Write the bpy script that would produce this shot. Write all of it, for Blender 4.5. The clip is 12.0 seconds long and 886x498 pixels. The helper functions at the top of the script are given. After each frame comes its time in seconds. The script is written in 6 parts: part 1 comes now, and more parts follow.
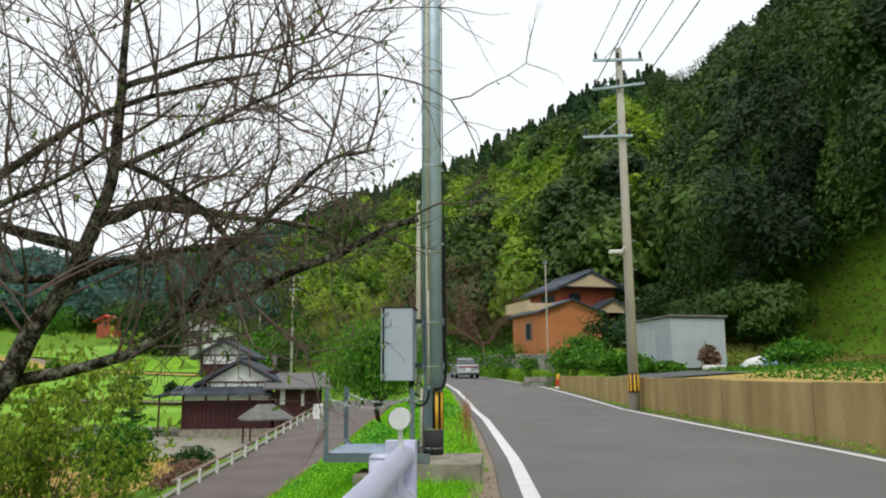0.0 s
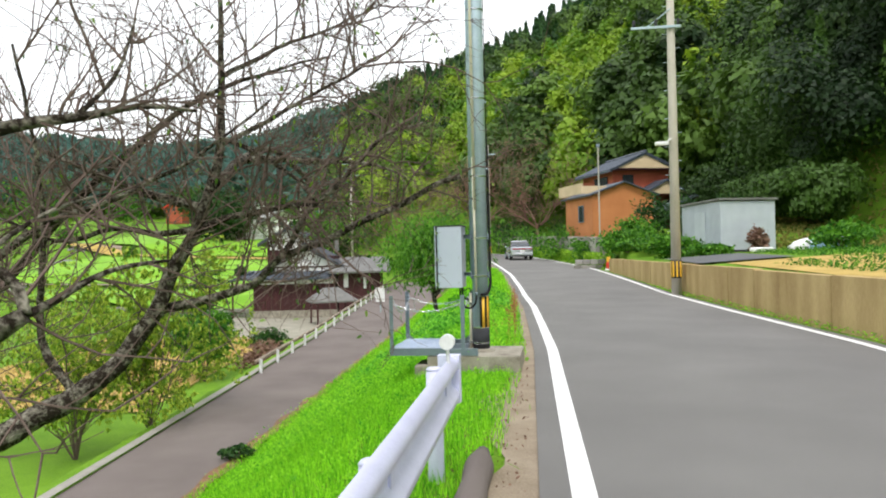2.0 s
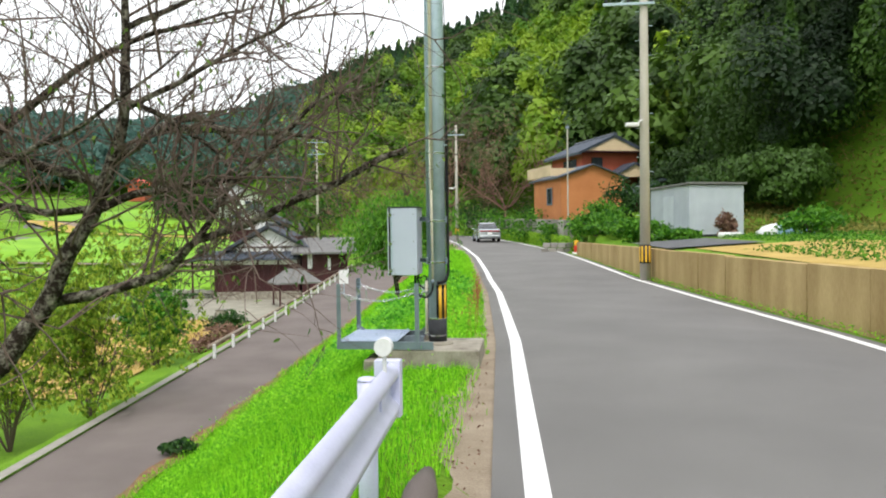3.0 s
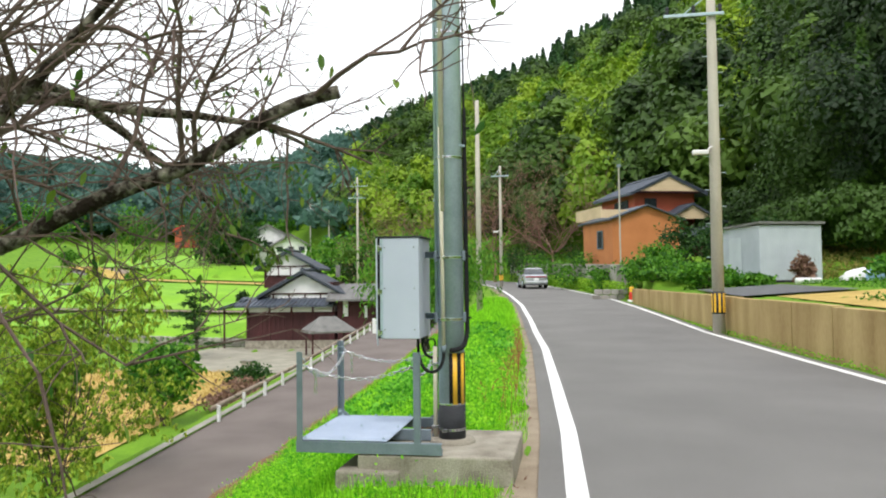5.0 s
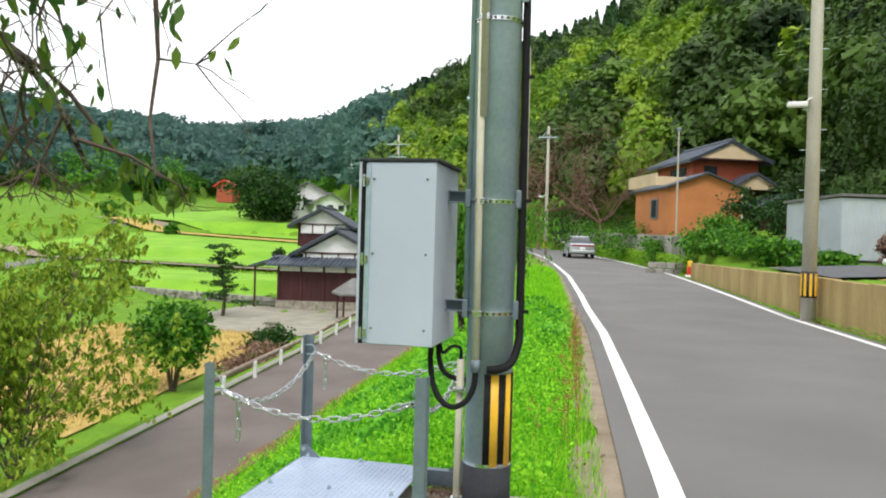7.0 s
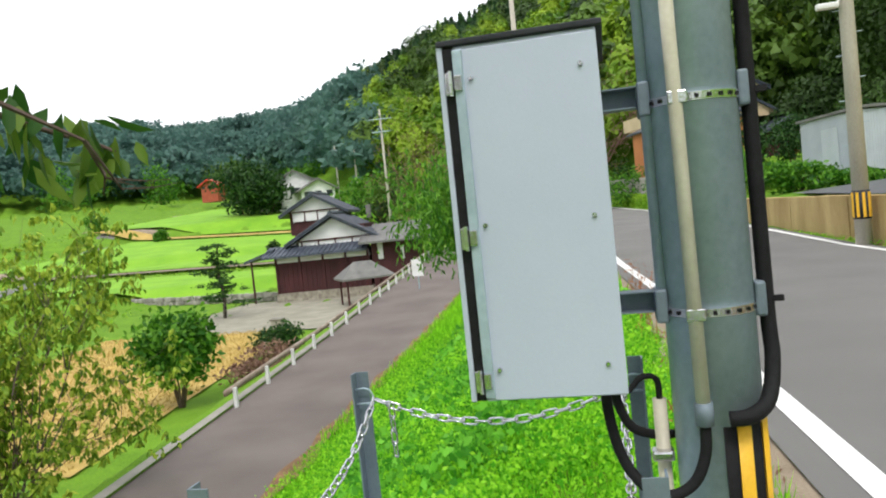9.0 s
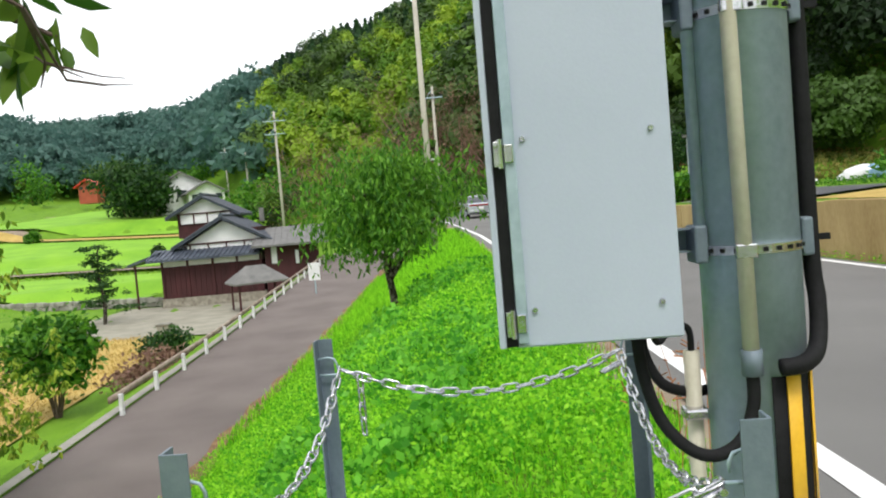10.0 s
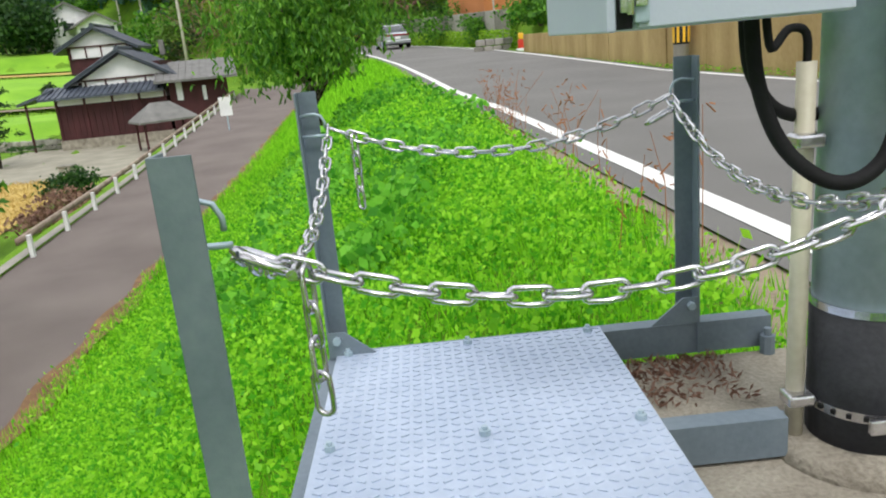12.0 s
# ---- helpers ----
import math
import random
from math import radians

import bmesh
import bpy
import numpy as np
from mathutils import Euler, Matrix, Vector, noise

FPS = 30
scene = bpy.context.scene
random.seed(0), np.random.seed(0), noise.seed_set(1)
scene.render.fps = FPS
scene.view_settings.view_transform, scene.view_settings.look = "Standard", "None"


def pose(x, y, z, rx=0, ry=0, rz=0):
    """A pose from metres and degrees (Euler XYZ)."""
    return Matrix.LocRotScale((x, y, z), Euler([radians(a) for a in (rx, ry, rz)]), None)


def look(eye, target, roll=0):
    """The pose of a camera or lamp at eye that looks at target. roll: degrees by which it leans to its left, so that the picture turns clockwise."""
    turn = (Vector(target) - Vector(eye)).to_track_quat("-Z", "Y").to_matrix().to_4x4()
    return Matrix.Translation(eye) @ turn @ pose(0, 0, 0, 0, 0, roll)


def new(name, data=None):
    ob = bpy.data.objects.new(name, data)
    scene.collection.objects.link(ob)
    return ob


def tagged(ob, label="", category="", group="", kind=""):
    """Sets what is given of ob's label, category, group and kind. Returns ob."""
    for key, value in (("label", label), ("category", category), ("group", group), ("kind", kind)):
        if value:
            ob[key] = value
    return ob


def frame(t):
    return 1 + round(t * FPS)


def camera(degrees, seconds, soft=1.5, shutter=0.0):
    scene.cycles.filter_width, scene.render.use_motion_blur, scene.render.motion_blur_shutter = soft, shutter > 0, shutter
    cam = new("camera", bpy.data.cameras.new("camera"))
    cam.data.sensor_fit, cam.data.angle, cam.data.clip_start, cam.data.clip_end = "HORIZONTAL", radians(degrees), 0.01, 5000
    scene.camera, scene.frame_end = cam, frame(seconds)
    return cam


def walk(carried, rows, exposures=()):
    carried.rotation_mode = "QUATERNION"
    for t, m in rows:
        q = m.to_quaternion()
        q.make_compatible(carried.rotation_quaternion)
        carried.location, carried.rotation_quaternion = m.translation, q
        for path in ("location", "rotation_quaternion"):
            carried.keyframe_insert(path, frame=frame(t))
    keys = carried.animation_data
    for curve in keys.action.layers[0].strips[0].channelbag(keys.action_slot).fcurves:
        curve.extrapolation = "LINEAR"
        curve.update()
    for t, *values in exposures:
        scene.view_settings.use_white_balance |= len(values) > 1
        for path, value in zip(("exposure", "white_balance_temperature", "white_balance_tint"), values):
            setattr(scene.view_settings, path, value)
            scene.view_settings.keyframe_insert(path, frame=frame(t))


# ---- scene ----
cam = camera(60.4, 12.0, soft=2.0)
PATH = [
    (0, (0.79, -9.15, 1.135), (0.645, -7.182, 1.457), -0.4),
    (0.5, (0.894, -10.358, 1.217), (0.679, -8.374, 1.35), 0.5),
    (1, (0.917, -10.638, 1.231), (0.596, -8.665, 1.293), 1.1),
    (1.5, (0.941, -10.645, 1.342), (0.628, -8.67, 1.38), -0.6),
    (2, (1.056, -10.53, 1.543), (0.759, -8.552, 1.549), -1.3),
    (2.5, (1.108, -10.219, 1.578), (0.854, -8.236, 1.56), -0.7),
    (3, (1.111, -9.636, 1.574), (0.894, -7.648, 1.529), -0.7),
    (3.2, (1.092, -9.406, 1.543), (0.877, -7.418, 1.485), -1.3),
    (4.8, (1.041, -6.87, 1.525), (0.714, -4.898, 1.6), -0.4),
    (5, (1.028, -6.545, 1.535), (0.691, -4.575, 1.613), -0.7),
    (5.5, (0.962, -5.787, 1.526), (0.61, -3.819, 1.586), 0.4),
    (6, (0.807, -5.055, 1.523), (0.357, -3.109, 1.623), -0.4),
    (6.5, (0.713, -4.392, 1.517), (0.208, -2.46, 1.63), -1.1),
    (7, (0.575, -3.782, 1.516), (0.132, -1.832, 1.5), 1.6),
    (7.2, (0.507, -3.551, 1.516), (0.082, -1.597, 1.465), 0.5),
    (8.8, (-0.127, -2.371, 1.532), (-0.582, -0.425, 1.447), -5.7),
    (9, (-0.209, -2.251, 1.498), (-0.639, -0.3, 1.405), -5.9),
    (9.5, (-0.383, -2.137, 1.403), (-0.762, -0.175, 1.312), -6.4),
    (10, (-0.54, -2.025, 1.334), (-0.69, -0.033, 1.237), -4.8),
    (10.5, (-0.626, -1.939, 1.288), (-0.719, 0.024, 0.916), -0.5),
    (11, (-0.654, -1.912, 1.267), (-0.499, 0.022, 0.782), 3.2),
    (11.5, (-0.712, -1.835, 1.189), (-0.59, 0.099, 0.695), 0.7),
    (12, (-0.834, -1.646, 1.068), (-0.802, 0.282, 0.539), -5.4),
]
walk(cam, [(t, look(e, g, r)) for t, e, g, r in PATH], [(0.0, -0.1), (0.5, 0.46), (1.0, 0.53), (5.5, 0.52), (7.5, 0.46), (10.5, 0.42), (12.0, 0.38)])

# ---- world and light ----
world = bpy.data.worlds.new("overcast_sky")
scene.world = world
world.use_nodes = True
wn, wl = world.node_tree.nodes, world.node_tree.links
wn.clear()
w_out = wn.new("ShaderNodeOutputWorld")
w_bg = wn.new("ShaderNodeBackground")
w_sky = wn.new("ShaderNodeTexSky")
w_sky.sky_type = "NISHITA"
w_sky.sun_disc = False
w_sky.sun_elevation = radians(48)
w_sky.sun_rotation = radians(200)
w_sky.dust_density = 4.0
w_mul = wn.new("ShaderNodeMix")
w_mul.data_type = "RGBA"
w_mul.blend_type = "MIX"
w_mul.inputs[0].default_value = 0.90
w_mul.inputs[7].default_value = (9.6, 9.8, 10.0, 1)
wl.new(w_sky.outputs[0], w_mul.inputs[6])
wl.new(w_mul.outputs[2], w_bg.inputs[0])
w_bg.inputs[1].default_value = 0.12
wl.new(w_bg.outputs[0], w_out.inputs[0])

sun_data = bpy.data.lights.new("sun", "SUN")
sun_data.energy = 1.5
sun_data.angle = radians(14)
sun_data.color = (1.0, 0.96, 0.9)
sun = new("sun", sun_data)
sun.matrix_world = look((6, -18, 30), (0, 0, 0))


# ---- materials ----
def material(name, dark, light, rough=0.7, metal=0.0, scale=6.0, fine=60.0, bump=0.15, wear=0.35, spec=0.4, objrand=0.0, island=0.0, stretch=(1, 1, 1)):
    """Surface with a broad and a fine variation between two colours, and a fine relief."""
    m = bpy.data.materials.new(name)
    m.use_nodes = True
    n, l = m.node_tree.nodes, m.node_tree.links
    b = n["Principled BSDF"]
    tc = n.new("ShaderNodeTexCoord")
    mp = n.new("ShaderNodeMapping")
    mp.inputs["Scale"].default_value = stretch
    l.new(tc.outputs["Object"], mp.inputs[0])
    big = n.new("ShaderNodeTexNoise")
    big.inputs["Scale"].default_value = scale
    big.inputs["Detail"].default_value = 5
    small = n.new("ShaderNodeTexNoise")
    small.inputs["Scale"].default_value = fine
    small.inputs["Detail"].default_value = 3
    for t in (big, small):
        l.new(mp.outputs[0], t.inputs["Vector"])
    mixf = n.new("ShaderNodeMix")
    mixf.inputs[0].default_value = wear
    l.new(big.outputs[0], mixf.inputs[2])
    l.new(small.outputs[0], mixf.inputs[3])
    last = mixf.outputs[0]
    for use, node, sock in ((objrand, "ShaderNodeObjectInfo", "Random"), (island, "ShaderNodeNewGeometry", "Random Per Island")):
        if use:
            src = n.new(node)
            mx = n.new("ShaderNodeMix")
            mx.inputs[0].default_value = use
            l.new(last, mx.inputs[2])
            l.new(src.outputs[sock], mx.inputs[3])
            last = mx.outputs[0]
    ramp = n.new("ShaderNodeValToRGB")
    ramp.color_ramp.elements[0].position = 0.3
    ramp.color_ramp.elements[1].position = 0.7
    ramp.color_ramp.elements[0].color = (*dark, 1)
    ramp.color_ramp.elements[1].color = (*light, 1)
    l.new(last, ramp.inputs[0])
    l.new(ramp.outputs[0], b.inputs["Base Color"])
    b.inputs["Roughness"].default_value = rough
    b.inputs["Metallic"].default_value = metal
    b.inputs["Specular IOR Level"].default_value = spec
    if bump:
        bp = n.new("ShaderNodeBump")
        bp.inputs["Strength"].default_value = bump
        bp.inputs["Distance"].default_value = 0.02
        l.new(small.outputs[0], bp.inputs["Height"])
        l.new(bp.outputs[0], b.inputs["Normal"])
    return m


def leaf_material(name, dark, light, scale=0.12, island=0.5, rough=0.55, trans=0.35, cell=0.0):
    """Leaves: colour varies from leaf to leaf and from tree to tree, some light comes through."""
    m = material(name, dark, light, rough, 0, scale, scale * 9, 0, 0.35, 0.25, 0, island)
    n, l = m.node_tree.nodes, m.node_tree.links
    b = n["Principled BSDF"]
    tr = n.new("ShaderNodeBsdfTranslucent")
    ramp = [x for x in n if x.type == "VALTORGB"][0]
    if cell:
        # one tone for each crown
        vor = n.new("ShaderNodeTexVoronoi")
        vor.inputs["Scale"].default_value = cell
        tc = [x for x in n if x.type == "TEX_COORD"][0]
        l.new(tc.outputs["Object"], vor.inputs["Vector"])
        mc = n.new("ShaderNodeMix")
        mc.inputs[0].default_value = 0.55
        l.new(ramp.inputs[0].links[0].from_socket, mc.inputs[2])
        l.new(vor.outputs["Color"], mc.inputs[3])
        l.new(mc.outputs[0], ramp.inputs[0])
    l.new(ramp.outputs[0], tr.inputs[0])
    mx = n.new("ShaderNodeMixShader")
    mx.inputs[0].default_value = trans
    out = [x for x in n if x.type == "OUTPUT_MATERIAL"][0]
    l.new(b.outputs[0], mx.inputs[1])
    l.new(tr.outputs[0], mx.inputs[2])
    l.new(mx.outputs[0], out.inputs[0])
    return m


asphalt = material("asphalt", (0.13, 0.127, 0.125), (0.2, 0.195, 0.19), 0.85, 0, 0.5, 180, 0.5, 0.45, 0.25)
asphalt_old = material("old_asphalt", (0.12, 0.1, 0.095), (0.2, 0.17, 0.16), 0.9, 0, 0.6, 160, 0.5, 0.4, 0.2)
road_paint = material("road_paint", (0.62, 0.62, 0.62), (0.82, 0.82, 0.82), 0.6, 0, 4, 120, 0.2)
concrete = material("concrete", (0.13, 0.11, 0.085), (0.40, 0.37, 0.31), 0.9, 0, 4.5, 90, 0.4)
wall_concrete = material("stained_concrete", (0.27, 0.18, 0.075), (0.52, 0.39, 0.19), 0.9, 0, 1.6, 40, 0.4, 0.3, 0.2, 0, 0, (1, 1, 0.25))
galvanised = material("galvanised_steel", (0.30, 0.39, 0.46), (0.46, 0.56, 0.64), 0.5, 0.35, 7, 50, 0.06, 0.4)
frame_steel = material("painted_grey_steel", (0.13, 0.17, 0.21), (0.2, 0.245, 0.29), 0.55, 0.2, 8, 70, 0.06)
plate_steel = material("checker_plate_steel", (0.36, 0.43, 0.56), (0.5, 0.57, 0.7), 0.45, 0.3, 5, 60, 0.05)
chain_steel = material("chain_steel", (0.42, 0.42, 0.45), (0.72, 0.72, 0.76), 0.22, 0.95, 20, 90, 0.05)
box_paint = material("pale_grey_paint", (0.44, 0.485, 0.60), (0.49, 0.535, 0.65), 0.42, 0.0, 3, 160, 0.03, 0.25)
rubber = material("black_rubber", (0.006, 0.006, 0.007), (0.016, 0.016, 0.018), 0.75, 0, 12, 80, 0.1, 0.35, 0.2)
dark_wrap = material("dark_pole_wrap", (0.014, 0.015, 0.02), (0.035, 0.037, 0.045), 0.75, 0, 10, 80, 0.1)
yellow_paint = material("yellow_reflective", (0.7, 0.38, 0.02), (0.85, 0.5, 0.04), 0.45, 0, 10, 80, 0.05)
pvc = material("cream_pvc", (0.5, 0.46, 0.36), (0.66, 0.62, 0.52), 0.5, 0, 8, 60, 0.05)
rail_white = material("white_rail_paint", (0.52, 0.53, 0.72), (0.66, 0.67, 0.88), 0.35, 0.05, 4, 60, 0.05)
pole_concrete = material("pole_concrete", (0.34, 0.31, 0.27), (0.52, 0.49, 0.44), 0.85, 0, 3, 60, 0.25, 0.4, 0.3, 0, 0, (1, 1, 0.3))
bark = material("mossy_bark", (0.022, 0.016, 0.012), (0.27, 0.25, 0.205), 0.95, 0, 13, 45, 1.0, 0.4, 0.15)
twig_bark = material("twig_bark", (0.075, 0.05, 0.042), (0.17, 0.125, 0.11), 0.9, 0, 9, 60, 0.3, 0.4, 0.15)
for stop, place in zip([x for x in bark.node_tree.nodes if x.type == "VALTORGB"][0].color_ramp.elements, (0.46, 0.66)):
    stop.position = place
grass_ground = material("grass_ground", (0.065, 0.15, 0.012), (0.17, 0.32, 0.025), 0.9, 0, 0.7, 22, 0.6, 0.5, 0.1)
dirt = material("roadside_dirt", (0.16, 0.12, 0.08), (0.34, 0.28, 0.21), 0.95, 0, 2.5, 50, 0.5)
tile_dark = material("dark_roof_tile", (0.03, 0.038, 0.056), (0.085, 0.102, 0.135), 0.5, 0, 2, 30, 0.3)
tile_grey = material("weathered_roof", (0.09, 0.09, 0.088), (0.205, 0.2, 0.195), 0.7, 0, 2, 30, 0.3)
plaster = material("white_plaster", (0.6, 0.6, 0.62), (0.8, 0.8, 0.82), 0.8, 0, 1.5, 30, 0.1)
dark_boards = material("dark_red_boards", (0.032, 0.011, 0.012), (0.08, 0.024, 0.027), 0.7, 0, 2, 30, 0.3, 0.4, 0.3, 0, 0, (1, 1, 0.2))
orange_wall = material("orange_render", (0.42, 0.15, 0.055), (0.58, 0.23, 0.09), 0.85, 0, 0.7, 20, 0.2)
cream_wall = material("cream_render", (0.5, 0.38, 0.24), (0.68, 0.54, 0.36), 0.8, 0, 1, 20, 0.2)
red_wall = material("red_boards", (0.3, 0.06, 0.03), (0.42, 0.1, 0.05), 0.7, 0, 1, 20, 0.2)
hut_steel = material("pale_blue_sheet", (0.42, 0.46, 0.52), (0.54, 0.58, 0.64), 0.5, 0.1, 1.5, 30, 0.05)
glass_dark = material("window_glass", (0.02, 0.025, 0.03), (0.05, 0.06, 0.07), 0.08, 0, 2, 20, 0, 0.3, 0.6)
stone_grey = material("grey_stone", (0.18, 0.17, 0.15), (0.38, 0.36, 0.33), 0.9, 0, 3, 30, 0.5, 0.4, 0.2, 0.4)
hydrant_red = material("red_paint", (0.5, 0.03, 0.015), (0.65, 0.06, 0.03), 0.5, 0, 5, 40, 0.1)
silver_paint = material("silver_car_paint", (0.4, 0.42, 0.46), (0.5, 0.52, 0.56), 0.25, 0.6, 3, 60, 0.0)
blue_sheet = material("blue_sheet", (0.12, 0.25, 0.4), (0.3, 0.45, 0.6), 0.6, 0, 3, 20, 0.3)
black_sheet = material("black_mulch_sheet", (0.05, 0.05, 0.055), (0.12, 0.12, 0.13), 0.45, 0, 2, 20, 0.4)
straw = material("straw", (0.30, 0.21, 0.05), (0.52, 0.37, 0.11), 0.9, 0, 1.2, 30, 0.5)
woods_green = leaf_material("woods_leaves", (0.012, 0.036, 0.009), (0.10, 0.185, 0.022), 0.07, 0.12, 0.55, 0.22, 0.13)
near_green = leaf_material("near_woods_leaves", (0.008, 0.024, 0.008), (0.058, 0.12, 0.018), 0.1, 0.12, 0.55, 0.22, 0.14)
cypress_green = leaf_material("cypress_leaves", (0.03, 0.085, 0.012), (0.10, 0.2, 0.025), 0.2, 0.15, 0.55, 0.25, 0.1)
conifer_green = leaf_material("conifer_leaves", (0.012, 0.045, 0.018), (0.045, 0.12, 0.03), 0.05, 0.12, 0.55, 0.25, 0.2)
bamboo_green = leaf_material("bamboo_leaves", (0.09, 0.21, 0.015), (0.29, 0.42, 0.03), 0.1, 0.15, 0.55, 0.3, 0.18)
# blue, paler green: distance haze is mixed into this base colour
hazed_far_green = leaf_material("hazed_distant_leaves", (0.06, 0.135, 0.115), (0.095, 0.19, 0.155), 0.012, 0.06, 0.6, 0.4, 0.05)
cherry_leaf = leaf_material("cherry_leaves", (0.03, 0.10, 0.012), (0.15, 0.24, 0.03), 1.5, 0.7)
garden_leaf = leaf_material("garden_leaves", (0.026, 0.115, 0.01), (0.125, 0.31, 0.025), 0.6, 0.6)
tree_leaf = leaf_material("young_tree_leaves", (0.04, 0.15, 0.014), (0.17, 0.38, 0.035), 0.6, 0.5, 0.5, 0.4)
dark_leaf = leaf_material("dark_garden_leaves", (0.012, 0.045, 0.012), (0.05, 0.12, 0.025), 0.5, 0.6)
grass_blade = leaf_material("grass_blades", (0.085, 0.36, 0.01), (0.40, 0.84, 0.035), 0.9, 0.5, 0.6, 0.5)
rice_blade = leaf_material("rice_blades", (0.12, 0.3, 0.015), (0.32, 0.52, 0.04), 0.3, 0.5, 0.6, 0.4)
shrub_leaf = leaf_material("shrub_leaves", (0.11, 0.22, 0.018), (0.42, 0.52, 0.06), 1.2, 0.6, 0.55, 0.45)
russet = leaf_material("russet_twigs", (0.16, 0.085, 0.065), (0.33, 0.2, 0.15), 0.4, 0.6)


# ---- building helpers ----
def thing(name, m, label, category, group="", kind=""):
    ob = new(name)
    ob.empty_display_size = 0.2
    ob.matrix_world = m
    return tagged(ob, label, category, group, kind)


def part(name, bm, mat, parent=None, label="", smooth=False):
    me = bpy.data.meshes.new(name)
    bm.to_mesh(me)
    bm.free()
    me.materials.append(mat)
    if smooth:
        me.polygons.foreach_set("use_smooth", [True] * len(me.polygons))
    ob = new(name, me)
    if parent is not None:
        ob.parent = parent
    if label:
        ob["label"] = label
    if name in ("step_bolts", "tile_relief", "batten_relief", "rib_relief", "twig_mass", "stem_mass", "branch_mass", "slot", "tread_pattern", "roof_battens", "print"):
        ob["kind"] = "stuff"
    return ob


def box(bm, c, s, rot=None, bevel=0.0):
    """A box round c of size s; rot: a matrix that turns it."""
    r = bmesh.ops.create_cube(bm, size=1.0)
    vs = r["verts"]
    bmesh.ops.scale(bm, vec=s, verts=vs)
    if bevel:
        es = list({e for v in vs for e in v.link_edges})
        rb = bmesh.ops.bevel(bm, geom=es, offset=bevel, segments=2, profile=0.5, affect="EDGES")
        vs = list({v for f in rb["faces"] for v in f.verts} | {v for v in vs if v.is_valid})
    if rot is not None:
        bmesh.ops.rotate(bm, cent=(0, 0, 0), matrix=rot, verts=vs)
    bmesh.ops.translate(bm, vec=c, verts=vs)
    return vs


def boxes(*items, bevel=0.0):
    bm = bmesh.new()
    for it in items:
        box(bm, it[0], it[1], it[2] if len(it) > 2 else None, bevel)
    return bm


def tube(bm, pts, radii, n=8, caps=True, closed=False):
    """A round tube along pts; radii: one number or one for each point."""
    pts = [Vector(p) for p in pts]
    if not hasattr(radii, "__len__"):
        radii = [radii] * len(pts)
    rings, last = [], None
    k = len(pts)
    for i, p in enumerate(pts):
        if closed:
            d = pts[(i + 1) % k] - pts[i - 1]
        else:
            d = pts[min(i + 1, k - 1)] - pts[max(i - 1, 0)]
        d = d.normalized() if d.length > 1e-9 else Vector((0, 0, 1))
        if last is None:
            a = d.orthogonal().normalized()
        else:
            a = last - d * last.dot(d)
            a = a.normalized() if a.length > 1e-6 else d.orthogonal().normalized()
        last = a
        b = d.cross(a)
        rings.append([bm.verts.new(p + (a * math.cos(q) + b * math.sin(q)) * radii[i]) for q in (2 * math.pi * j / n for j in range(n))])
    pairs = [(rings[i], rings[i + 1]) for i in range(k - 1)]
    if closed:
        pairs.append((rings[-1], rings[0]))
    for r0, r1 in pairs:
        for j in range(n):
            bm.faces.new((r0[j], r0[(j + 1) % n], r1[(j + 1) % n], r1[j]))
    if caps and not closed:
        bm.faces.new(list(reversed(rings[0])))
        bm.faces.new(rings[-1])


def smooth_path(pts, k=5):
    """The same path with rounded bends; a fourth number of a point is its radius."""
    out = []
    pts = [np.array(p, float) for p in pts]
    for i in range(len(pts) - 1):
        a, b, c, d = pts[max(i - 1, 0)], pts[i], pts[i + 1], pts[min(i + 2, len(pts) - 1)]
        for j in range(k):
            t = j / k
            out.append(0.5 * (2 * b + (c - a) * t + (2 * a - 5 * b + 4 * c - d) * t * t + (3 * b - a - 3 * c + d) * t ** 3))
    out.append(pts[-1])
    return [tuple(p) for p in out]


def tubes(*items, n=10):
    bm = bmesh.new()
    for pts, r in items:
        tube(bm, pts, r, n)
    return bm


def prism(bm, outline, depth_vec):
    """A solid from a flat outline pushed along depth_vec."""
    d = Vector(depth_vec)
    a = [bm.verts.new(Vector(p)) for p in outline]
    b = [bm.verts.new(Vector(p) + d) for p in outline]
    bm.faces.new(a)
    bm.faces.new(list(reversed(b)))
    k = len(a)
    for i in range(k):
        bm.faces.new((a[i], b[i], b[(i + 1) % k], a[(i + 1) % k]))
    bmesh.ops.recalc_face_normals(bm, faces=bm.faces)


def mesh_object(name, verts, faces, mat, parent=None, smooth=False):
    me = bpy.data.meshes.new(name)
    verts = np.asarray(verts, np.float32)
    faces = np.asarray(faces, np.int32)
    me.vertices.add(len(verts))
    me.vertices.foreach_set("co", verts.ravel())
    k = faces.shape[1]
    me.loops.add(faces.size)
    me.loops.foreach_set("vertex_index", faces.ravel())
    me.polygons.add(len(faces))
    me.polygons.foreach_set("loop_start", np.arange(0, faces.size, k, dtype=np.int32))
    me.update(calc_edges=True)
    me.materials.append(mat)
    if smooth:
        me.polygons.foreach_set("use_smooth", np.ones(len(faces), bool))
    ob = new(name, me)
    if parent is not None:
        ob.parent = parent
    return ob


